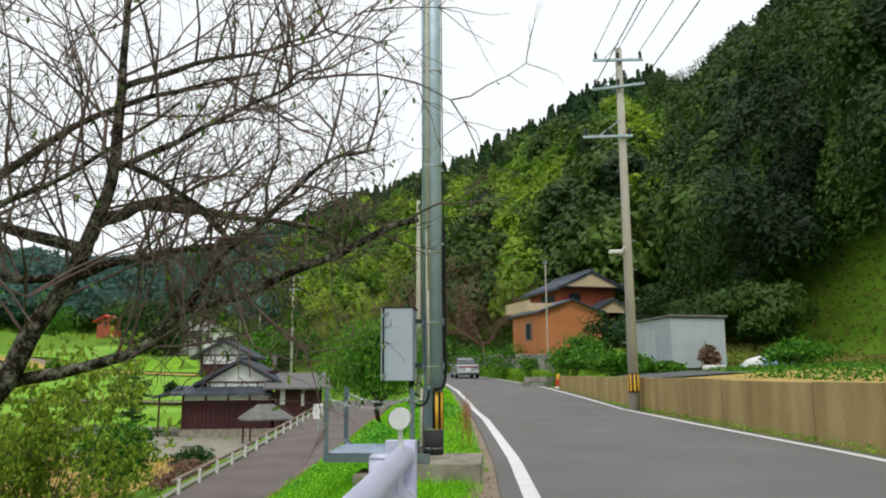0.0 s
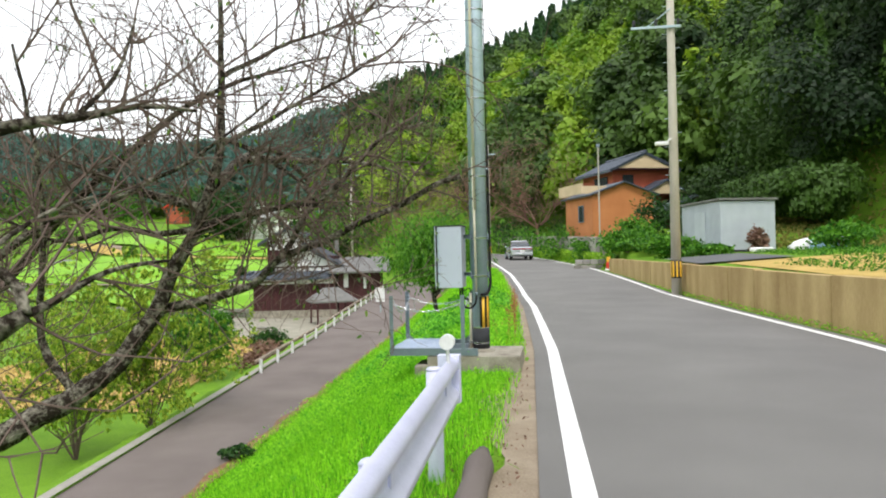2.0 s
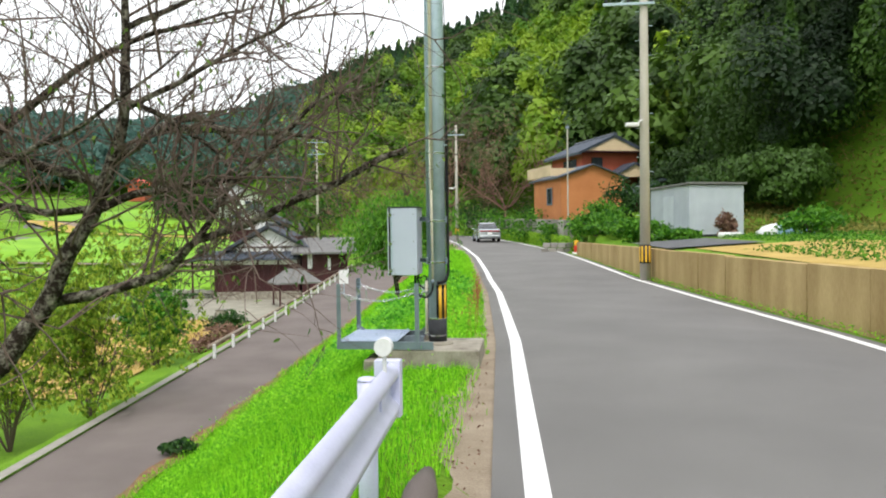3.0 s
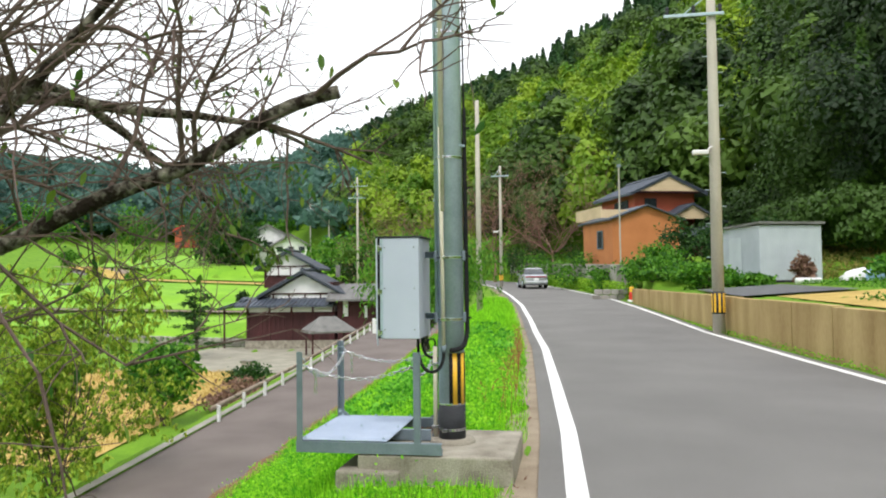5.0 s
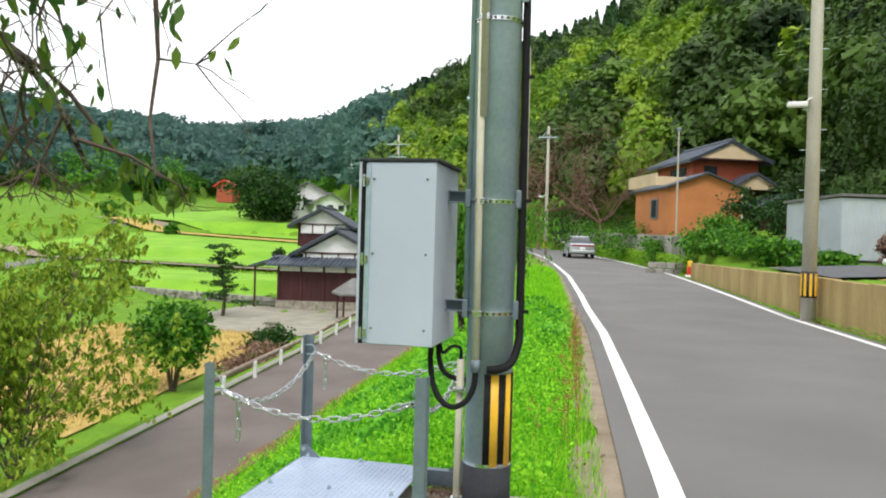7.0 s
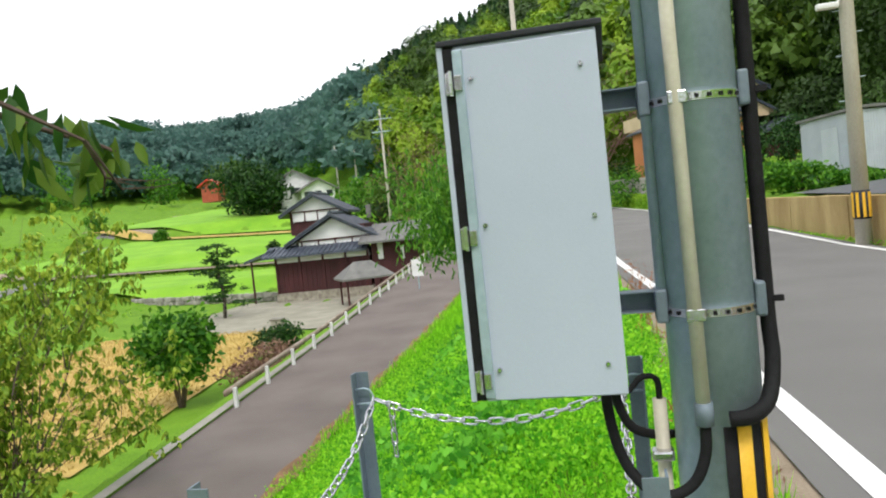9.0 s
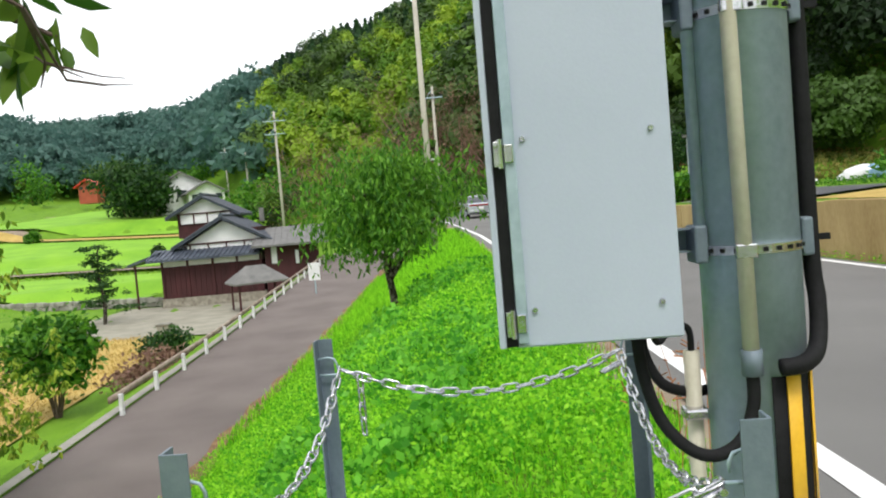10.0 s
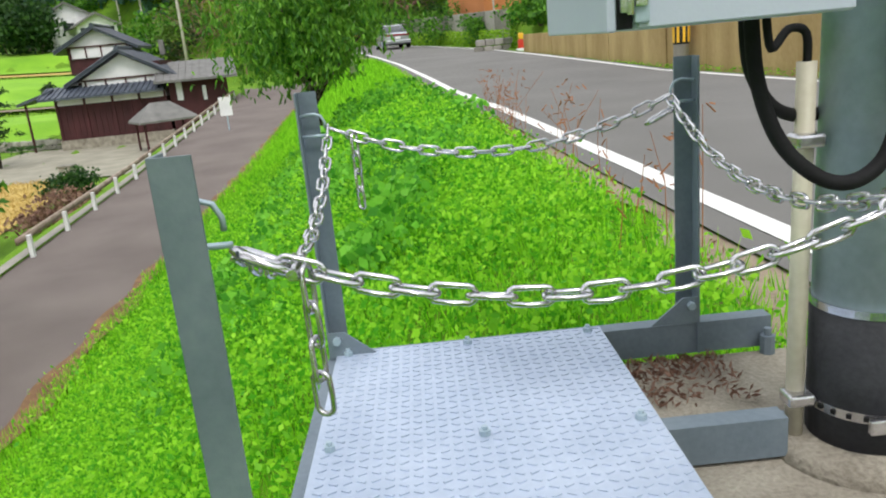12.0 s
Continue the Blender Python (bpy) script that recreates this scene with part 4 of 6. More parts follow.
# ---- lane fittings ----
lr = thing("lane_rail", pose(0, 0, 0), "low guard rail with rust-stained beam and white posts", "guard rail")
yr = np.arange(12.6, 46, 2.0)
pts = [(float(lane_far(y)) + 0.05, y, float(lane_z(y)) + 0.4) for y in np.arange(12.2, 46.1, 1.0)]
vs, fs = [], []
for x, y, z in pts:
    for dx, dz in ((-0.03, -0.06), (0.03, -0.06), (0.03, 0.06), (-0.03, 0.06)):
        vs.append((x + dx, y, z + dz))
for i in range(len(pts) - 1):
    for j in range(4):
        a = i * 4
        fs.append((a + j, a + (j + 1) % 4, a + 4 + (j + 1) % 4, a + 4 + j))
fs += [(3, 2, 1, 0), tuple(len(vs) - 4 + k for k in range(4))]
mesh_object("rail_beam", vs, fs, material("rusted_rail", (0.17, 0.11, 0.08), (0.42, 0.36, 0.3), 0.8, 0, 3, 40, 0.3), lr)["label"] = "rust-stained brownish rail beam"
for y in yr:
    z = float(lane_z(y))
    part("rail_post", boxes(((float(lane_far(y)) + 0.12, y, z + 0.18), (0.08, 0.09, 0.5)), bevel=0.01), plaster, lr, "white rail post")
kerb = strip("lane_kerb", lambda y: lane_far(y) - 0.2, lambda y: lane_far(y) + 0.02, np.arange(-30, 46, 0.5), lambda y: lane_z(y) + 0.06, stone_grey, 1)
tagged(kerb, "worn concrete kerb along the lane", "kerb", kind="structure")
bank_leaf = strip("leaf_litter", lambda y: lane_near(y) - 0.10 - 0.06 * np.sin(y * 3.1), lambda y: lane_near(y) + 0.22 + 0.08 * np.sin(y * 2.3), np.arange(-10, 40, 0.3), lambda y: lane_z(y) + 0.012, material("red_leaf_litter", (0.1, 0.05, 0.025), (0.26, 0.15, 0.07), 0.9, 0, 5, 40, 0.5), 1)
tagged(bank_leaf, "reddish leaf litter along the lane edge", "leaves", kind="stuff")
shoulder = strip("dirt_shoulder", lambda y: road_left(y) - 0.64 + 0.06 * np.tanh((y + 1.5) * 0.8) - 0.12 * np.sin(y * 1.7) - 0.08 * np.sin(y * 4.1), lambda y: road_left(y) - 0.27, np.arange(-30, 50, 0.2), lambda y: road_z(y) - 0.018, dirt, 3)
tagged(shoulder, "bare dirt shoulder beside the asphalt", "ground", kind="structure")
sgn = thing("notice_board", pose(-8.55, 30, float(lane_z(30))), "white notice board beside the lane", "sign")
part("board", boxes(((0, 0, 0.95), (0.5, 0.03, 0.75)), bevel=0.008), plaster, sgn)
part("post", tubes(([(0, 0.03, 0), (0, 0.03, 1.2)], 0.03), n=8), galvanised, sgn)
clod = foliage("weed_tuft", pose(-5.1, 3.4, float(land(-5.1, 3.4))), (0.3, 0.25, 0.16), 500, 0.05, dark_leaf, "dark round weed tuft at the lane edge", "weed", 501, 8, "", 3)

# ---- farmhouse below the lane ----
def gable_roof(w, d, rise, over, thick=0.16):
    """Two sloped slabs; ridge along y, from y=0 to d, eaves at z=0, centred on x."""
    bm = bmesh.new()
    for s in (-1, 1):
        run = w / 2 + over
        prism(bm, [(0, -over, rise), (s * run, -over, -over * rise / (w / 2)), (s * run, -over, -over * rise / (w / 2) - thick), (0, -over, rise - thick)], (0, d + 2 * over, 0))
    return bm


def tile_rows(w, d, rise, over, step=0.45):
    bm = bmesh.new()
    n = int((d + 2 * over) / step)
    for s in (-1, 1):
        run = w / 2 + over
        for k in range(n + 1):
            y = -over + k * (d + 2 * over) / n
            tube(bm, [(0, y, rise + 0.02), (s * run, y, -over * rise / (w / 2) + 0.02)], 0.055, 5)
    tube(bm, [(0, -over - 0.05, rise + 0.06), (0, d + over + 0.05, rise + 0.06)], 0.14, 8)
    return bm


def gable_wall(w, rise, depth=0.1):
    bm = bmesh.new()
    prism(bm, [(-w / 2, 0, 0), (w / 2, 0, 0), (0, 0, rise)], (0, depth, 0))
    return bm


def moved(ob, x, y, z):
    ob.location = (x, y, z)
    return ob


fh = thing("farmhouse", pose(-20.85, 42.2, -2.8, 0, 0, 8), "traditional farmhouse with dark tiled roofs, white gables, dark boards", "house")
part("foundation", boxes(((3.0, 3.0, -0.15), (6.2, 6.2, 0.9))), concrete, fh)
part("wall", boxes(((3.0, 3.0, 1.25), (6.0, 6.0, 1.95))), dark_boards, fh, "dark red board wall")
bm = bmesh.new()
for k in range(20):
    box(bm, (0.15 + k * 0.3, -0.015, 1.25), (0.03, 0.03, 1.9))
part("batten_relief", bm, dark_boards, fh)
part("plaster_band", boxes(((3.0, 2.98, 2.42), (6.0, 5.98, 0.42))), plaster, fh, "white plaster band")
for x in (0.05, 1.55, 3.05, 4.5, 5.9):
    part("timber_post", boxes(((x, -0.03, 1.5), (0.13, 0.1, 2.4))), dark_boards, fh)
bm = bmesh.new()
prism(bm, [(-0.7, -0.7, 2.66), (-0.7, 1.6, 3.2), (-0.7, 1.6, 3.05), (-0.7, -0.7, 2.54)], (6.7, 0, 0))
pr = part("pent_roof", bm, tile_dark, fh, "dark tiled pent roof")
bm = bmesh.new()
for k in range(23):
    x = -0.65 + k * 0.3
    tube(bm, [(x, -0.72, 2.68), (x, 1.5, 3.2)], 0.05, 5)
part("tile_relief", bm, tile_dark, pr)
part("upper_wall", boxes(((3.3, 4.2, 3.5), (4.6, 5.0, 1.4))), dark_boards, fh)
moved(part("gable_wall", gable_wall(5.0, 1.38), plaster, fh, "white plaster gable"), 3.6, 1.25, 3.35)
part("gable_base", boxes(((3.5, 1.27, 3.12), (4.4, 0.1, 0.5))), plaster, fh)
for x in (1.5, 2.6, 3.7, 4.8, 5.6):
    part("gable_timber", boxes(((x, 1.2, 3.15), (0.09, 0.06, 0.56))), dark_boards, fh)
part("gable_beam", boxes(((3.6, 1.19, 3.42), (4.6, 0.08, 0.1))), dark_boards, fh)
mr = moved(part("main_roof", gable_roof(5.6, 5.4, 1.55, 0.35), tile_dark, fh, "dark tiled gable roof"), 3.6, 1.1, 3.45)
part("tile_relief", tile_rows(5.6, 5.4, 1.55, 0.35), tile_dark, mr)
part("loft_wall", boxes(((1.6, 7.0, 4.6), (3.6, 3.6, 1.6))), dark_boards, fh)
moved(part("loft_gable", gable_wall(4.0, 1.0), plaster, fh, "white plaster gable"), 1.6, 5.1, 5.35)
part("loft_panel", boxes(((1.7, 5.13, 5.05), (3.4, 0.08, 0.62))), plaster, fh)
for x in (0.0, 0.9, 1.8, 2.7, 3.35):
    part("loft_timber", boxes(((x, 5.07, 5.05), (0.08, 0.06, 0.66))), dark_boards, fh)
part("loft_beam", boxes(((1.7, 5.06, 5.4), (3.8, 0.08, 0.09))), dark_boards, fh)
lr2 = moved(part("loft_roof", gable_roof(4.2, 3.8, 1.15, 0.35), tile_dark, fh, "dark tiled upper roof"), 1.6, 5.0, 5.4)
part("tile_relief", tile_rows(4.2, 3.8, 1.15, 0.35), tile_dark, lr2)
bm = bmesh.new()
prism(bm, [(-2.1, 0.2, 2.5), (-0.2, 0.2, 3.1), (-0.2, 0.2, 2.95), (-2.1, 0.2, 2.35)], (0, 3.2, 0))
part("porch_roof", bm, tile_dark, fh, "bluish dark porch roof")
part("porch_post", tubes(([(-1.7, 0.5, -0.5), (-1.7, 0.5, 2.45)], 0.07), n=8), dark_boards, fh)
part("chimney", boxes(((5.3, 5.5, 5.0), (0.3, 0.3, 0.9))), tile_grey, fh)
ax = thing("farmhouse_annex", pose(-14.6, 42.6, -2.3, 0, 0, 14), "dark boarded annex with grey sheet roof", "outbuilding")
part("wall", boxes(((1.6, 2.4, 1.0), (3.2, 4.8, 3.0))), dark_boards, ax)
part("window", boxes(((0.55, -0.02, 1.9), (0.32, 0.06, 1.0))), plaster, ax, "white window shutter")
part("window", boxes(((1.9, -0.02, 1.7), (0.2, 0.06, 0.8))), plaster, ax, "white window shutter")
bm = bmesh.new()
prism(bm, [(-0.7, -0.8, 2.55), (-0.7, 5.4, 3.55), (-0.7, 5.4, 3.45), (-0.7, -0.8, 2.43)], (4.5, 0, 0))
rf = part("roof", bm, tile_grey, ax, "weathered grey roof")
bm = bmesh.new()
for k in range(12):
    tube(bm, [(-0.6 + k * 0.39, -0.82, 2.58), (-0.6 + k * 0.39, 5.4, 3.58)], 0.03, 4)
part("roof_battens", bm, tile_grey, rf)
cp = thing("canopy", pose(-13.9, 38.6, -2.95, 0, 0, 32), "small hipped tile canopy on posts", "canopy")
bm = bmesh.new()
prism(bm, [(-1.5, -1.2, 1.3), (1.5, -1.2, 1.3), (1.5, 1.2, 1.3), (-1.5, 1.2, 1.3)], (0, 0, 0.1))
top = [v for v in bm.verts if v.co.z > 1.35]
a = bm.verts.new((-0.5, 0.2, 2.25))
b = bm.verts.new((0.5, 0.2, 2.25))
for tri in (((-1.5, -1.2), (1.5, -1.2), b, a), ((1.5, 1.2), (-1.5, 1.2), a, b), ((1.5, -1.2), (1.5, 1.2), b), ((-1.5, 1.2), (-1.5, -1.2), a)):
    loop_v = []
    for q in tri:
        loop_v.append(q if not isinstance(q, tuple) else min(top, key=lambda w: (w.co.x - q[0]) ** 2 + (w.co.y - q[1]) ** 2))
    bm.faces.new(loop_v)
part("roof", bm, tile_grey, cp, "hipped grey tile roof")
for x in (-1.2, 1.2):
    for y in (-0.9, 0.9):
        part("post", tubes(([(x, y, -0.3), (x, y, 1.35)], 0.06), n=8), dark_boards, cp)

plot("yard", -23.5, -12.6, 30.5, 43, material("pale_gravel", (0.2, 0.19, 0.15), (0.34, 0.32, 0.26), 0.95, 0, 1.2, 60, 0.4), "pale gravel farmyard before the farmhouse", 0.05, "yard", 30)
st = thing("stone_pillar", at(-14.6, 28.3), "small dark stone pillar on the yard edge", "pillar")
part("shaft", boxes(((0, 0, 0.4), (0.5, 0.4, 0.9)), bevel=0.05), stone_grey, st)
part("cap", boxes(((0, 0, 0.88), (0.58, 0.48, 0.1)), bevel=0.03), stone_grey, st)

# ---- orange house by the road ----
oh = thing("orange_house", pose(3.55, 43.6, 2.3, 0, 0, 20), "orange rendered block with gabled dark roof and cream balcony", "house")
part("wall", boxes(((2.35, 2.6, 1.5), (4.7, 5.2, 3.0))), orange_wall, oh)
moved(part("gable_wall", gable_wall(4.7, 0.8, 5.2), orange_wall, oh), 2.35, 0.0, 3.0)
moved(part("roof", gable_roof(4.7, 5.2, 0.85, 0.3, 0.1), tile_dark, oh, "thin dark roof"), 2.35, 0, 3.06)
w1 = part("window", boxes(((-0.03, 2.0, 1.7), (0.06, 0.8, 1.1))), glass_dark, oh, "dark window")
part("window_frame", boxes(((-0.06, 2.0, 2.28), (0.06, 0.95, 0.07)), ((-0.06, 2.0, 1.12), (0.06, 0.95, 0.07)), ((-0.06, 1.55, 1.7), (0.06, 0.07, 1.2)), ((-0.06, 2.45, 1.7), (0.06, 0.07, 1.2))), frame_steel, w1)
part("balcony", boxes(((-0.3, 3.4, 3.5), (0.1, 4.6, 0.75)), ((0.8, 5.6, 3.5), (2.2, 0.1, 0.75)), ((0.8, 1.2, 3.4), (2.2, 0.1, 0.55))), cream_wall, oh, "cream balcony parapet")
part("drainpipe", tubes(([(4.66, -0.05, 0), (4.66, -0.05, 3.0)], 0.04), n=8), plaster, oh)
mast = thing("antenna_mast", pose(3.95, 42.4, 1.9), "thin grey mast beside the orange house", "mast")
part("pole", tubes(([(0, 0, 0), (0, 0, 6.6)], 0.05), n=8), pole_concrete, mast)
part("head", boxes(((0, 0, 6.6), (0.25, 0.15, 0.2)), bevel=0.03), frame_steel, mast)
mh = thing("main_house", pose(5.4, 49.0, 2.8, 0, 0, 20), "two-storey house with red walls, cream gables, dark tiles", "house")
part("wall", boxes(((2.3, 3.0, 1.9), (4.6, 6.0, 5.8))), red_wall, mh)
moved(part("gable_wall", gable_wall(5.0, 1.1, 0.15), cream_wall, mh, "cream gable"), 2.3, -0.75, 4.72)
r_ = moved(part("roof", gable_roof(5.0, 6.4, 1.15, 0.4, 0.16), tile_dark, mh, "dark tiled roof"), 2.3, -0.45, 4.78)
part("tile_relief", tile_rows(5.0, 6.4, 1.15, 0.4), tile_dark, r_)
part("window", boxes(((-0.05, 2.2, 3.7), (0.08, 2.4, 1.1))), glass_dark, mh, "dark window")
part("window", boxes(((1.2, -0.04, 3.9), (0.9, 0.06, 0.8))), glass_dark, mh, "dark window")
part("soffit", boxes(((2.3, -0.4, 4.7), (4.8, 0.7, 0.1))), dark_boards, mh)
moved(part("porch_gable", gable_wall(3.6, 1.0, 0.15), cream_wall, mh, "cream gable"), 3.4, -1.9, 2.7)
moved(part("porch_roof", gable_roof(3.8, 3.0, 1.05, 0.4, 0.15), tile_dark, mh, "dark tiled porch roof"), 3.4, -1.7, 2.75)
moved(part("entrance_roof", gable_roof(3.6, 3.0, 0.8, 0.5, 0.15), tile_dark, mh, "dark tiled entrance roof"), 4.9, -3.0, 1.7)
part("entrance_wall", boxes(((4.9, -1.4, 0.6), (3.2, 2.8, 2.2))), dark_boards, mh)
part("entrance_window", boxes(((5.6, -2.83, 1.1), (0.8, 0.06, 0.7))), plaster, mh, "white window")
part("entrance_panel", boxes(((5.6, -2.84, 0.4), (0.9, 0.05, 0.6))), red_wall, mh)

# ---- distant buildings ----
def far_house(x, y, w, d, h, wall, roof, label, lift=0.0, rz=0):
    ob = thing("distant_house", pose(x, y, float(land(x, y)) + lift, 0, 0, rz), label, "house")
    part("wall", boxes(((0, 0, h / 2 - 1), (w, d, h + 2))), wall, ob)
    moved(part("roof", gable_roof(w, d, w * 0.28, 0.6, 0.25), roof, ob), 0, -d / 2, h)
    moved(part("gable_wall", gable_wall(w, w * 0.27, d * 0.98), wall, ob), 0, -d / 2, h)
    for k in range(3):
        part("window", boxes(((-w / 3 + k * w / 3, -d / 2 - 0.05, h * 0.6), (w * 0.18, 0.1, h * 0.35))), glass_dark, ob)
    return ob


far_house(-47.5, 111, 8, 7, 2.6, plaster, tile_grey, "distant white farmhouse with grey roof on a terrace", 1.6, 15)
far_house(-43.5, 108, 5, 6, 2.4, plaster, tile_grey, "distant pale outbuilding with grey roof", 1.2, 30)
far_house(-52.5, 113, 4, 5, 2.0, stone_grey, tile_dark, "distant small outbuilding with dark roof", 1.0, 10)
far_house(-78, 140, 3.6, 3, 1.6, red_wall, hydrant_red, "distant small red-roofed shed in the fields", 3.0, 0)

# ---- parked car ----
car = thing("car", pose(-2.0, 50, float(road_z(50)), 0, 0, 10.5), "silver saloon car on the road with red tail lights", "car")
CW = 1.7


def car_loft(sections, mat, name, label=""):
    """Skin over cross sections (y, half width low, half width high, z low, z high)."""
    bm = bmesh.new()
    rings = []
    for y, w0, w1, z0, z1 in sections:
        rings.append([bm.verts.new(c) for c in ((-w0, y, z0), (w0, y, z0), (w0 * 1.0, y, z0 + (z1 - z0) * 0.55), (w1, y, z1), (-w1, y, z1), (-w0, y, z0 + (z1 - z0) * 0.55))])
    for r0, r1 in zip(rings, rings[1:]):
        for j in range(6):
            bm.faces.new((r0[j], r0[(j + 1) % 6], r1[(j + 1) % 6], r1[j]))
    bm.faces.new(rings[0])
    bm.faces.new(list(reversed(rings[-1])))
    bmesh.ops.recalc_face_normals(bm, faces=bm.faces)
    es = [e for e in bm.edges]
    bmesh.ops.bevel(bm, geom=es, offset=0.04, segments=2, profile=0.5, affect="EDGES")
    return part(name, bm, mat, car, label, True)


body = car_loft([(-2.25, 0.80, 0.76, 0.32, 0.86), (-2.1, 0.85, 0.80, 0.25, 0.98), (-0.9, 0.86, 0.8, 0.22, 0.98), (1.0, 0.86, 0.8, 0.22, 0.95), (2.0, 0.84, 0.74, 0.25, 0.78), (2.3, 0.74, 0.66, 0.32, 0.66)], silver_paint, "body")
car_loft([(-1.72, 0.72, 0.66, 0.94, 1.02), (-1.0, 0.74, 0.58, 0.94, 1.39), (0.2, 0.74, 0.6, 0.94, 1.44), (1.15, 0.72, 0.62, 0.9, 0.98)], glass_dark, "glasshouse", "dark tinted windows")
car_loft([(-1.0, 0.6, 0.54, 1.36, 1.42), (-0.6, 0.64, 0.56, 1.40, 1.49), (0.2, 0.62, 0.54, 1.40, 1.46)], silver_paint, "roof_panel")
part("tail_light_band", boxes(((0, -2.255, 0.82), (1.5, 0.04, 0.11)), bevel=0.01), material("tail_lens", (0.16, 0.012, 0.02), (0.26, 0.02, 0.03), 0.25), car, "red tail light band")
part("number_plate", boxes(((0, -2.275, 0.64), (0.34, 0.02, 0.16))), plaster, car, "blank white plate")
part("bumper", boxes(((0, -2.24, 0.42), (1.62, 0.12, 0.2)), bevel=0.04), silver_paint, car)
for x in (-0.78, 0.78):
    for y in (-1.4, 1.35):
        wh = part("wheel", tubes(([(x - 0.1, y, 0.31), (x + 0.1, y, 0.31)], 0.31), n=24), rubber, car, "black tyre", True)
        part("rim", tubes(([(x * 1.135, y, 0.31), (x * 1.15, y, 0.31)], 0.19), n=16), galvanised, wh)
for x in (-0.93, 0.93):
    part("mirror", boxes(((x, 0.75, 1.0), (0.16, 0.1, 0.12)), bevel=0.03), silver_paint, car)

# ---- trees ----
EYES = [Vector(e) for _, e, _, _ in PATH] + [(Vector(a[1]) + Vector(b[1])) / 2 for a, b in zip(PATH, PATH[1:])]


def clear_of_path(p, d=0.5):
    return all((p - e).length > d for e in EYES)


def grow(bm, rng, p, d, length, r, depth, ends, droop=0.0, guard=True, spread=0.75):
    """A branch that forks, down to fine twigs."""
    pts, q, dd = [p], p.copy(), d.normalized()
    steps = 4
    for k in range(steps):
        dd = (dd + Vector(rng.normal(size=3)) * 0.17 + Vector((0, 0, -droop))).normalized()
        q = q + dd * length / steps
        if guard and (not clear_of_path(q) or (q.y > -1.5 and (q.x > -1.25 or q.z < 1.62)) or q.y > -0.5):
            break
        pts.append(q.copy())
    if len(pts) < 2:
        return
    tube(bm, pts, [r * (1 - 0.65 * i / (len(pts) - 1)) for i in range(len(pts))], 5 if depth > 1 else 4, False)
    if depth == 0:
        ends.append((pts[-1], dd))
        if len(pts) > 2:
            ends.append((pts[len(pts) // 2], dd))
        return
    n = 4 if depth > 1 else 5
    for k in range(n):
        i = min(len(pts) - 1, 1 + int(rng.random() * (len(pts) - 1)))
        side = Vector(rng.normal(size=3))
        side = (side - dd * side.dot(dd)).normalized()
        grow(bm, rng, pts[i], dd * 0.7 + side * spread + Vector((0, 0, 0.12)), length * (0.42 + 0.3 * rng.random()), max(r * 0.5, 0.003), depth - 1, ends, droop, guard, spread)


def limb(bm, pts, r0, r1):
    pts = [Vector(p) for p in pts]
    fine = []
    for i in range(len(pts) - 1):
        p0, p1, p2, p3 = pts[max(i - 1, 0)], pts[i], pts[i + 1], pts[min(i + 2, len(pts) - 1)]
        for k in range(4):
            t = k / 4
            fine.append(0.5 * ((2 * p1) + (p2 - p0) * t + (2 * p0 - 5 * p1 + 4 * p2 - p3) * t * t + (3 * p1 - p0 - 3 * p2 + p3) * t ** 3))
    fine.append(pts[-1])
    n = len(fine)
    fine = [p + Vector((noise.noise(p * 3), noise.noise(p * 3 + Vector((7, 0, 0))), noise.noise(p * 3 + Vector((0, 7, 0))))) * 0.03 for p in fine]
    tube(bm, fine, [(r0 + (r1 - r0) * i / (n - 1)) * (1 + 0.14 * noise.noise(fine[i] * 9)) for i in range(n)], 10)
    return fine


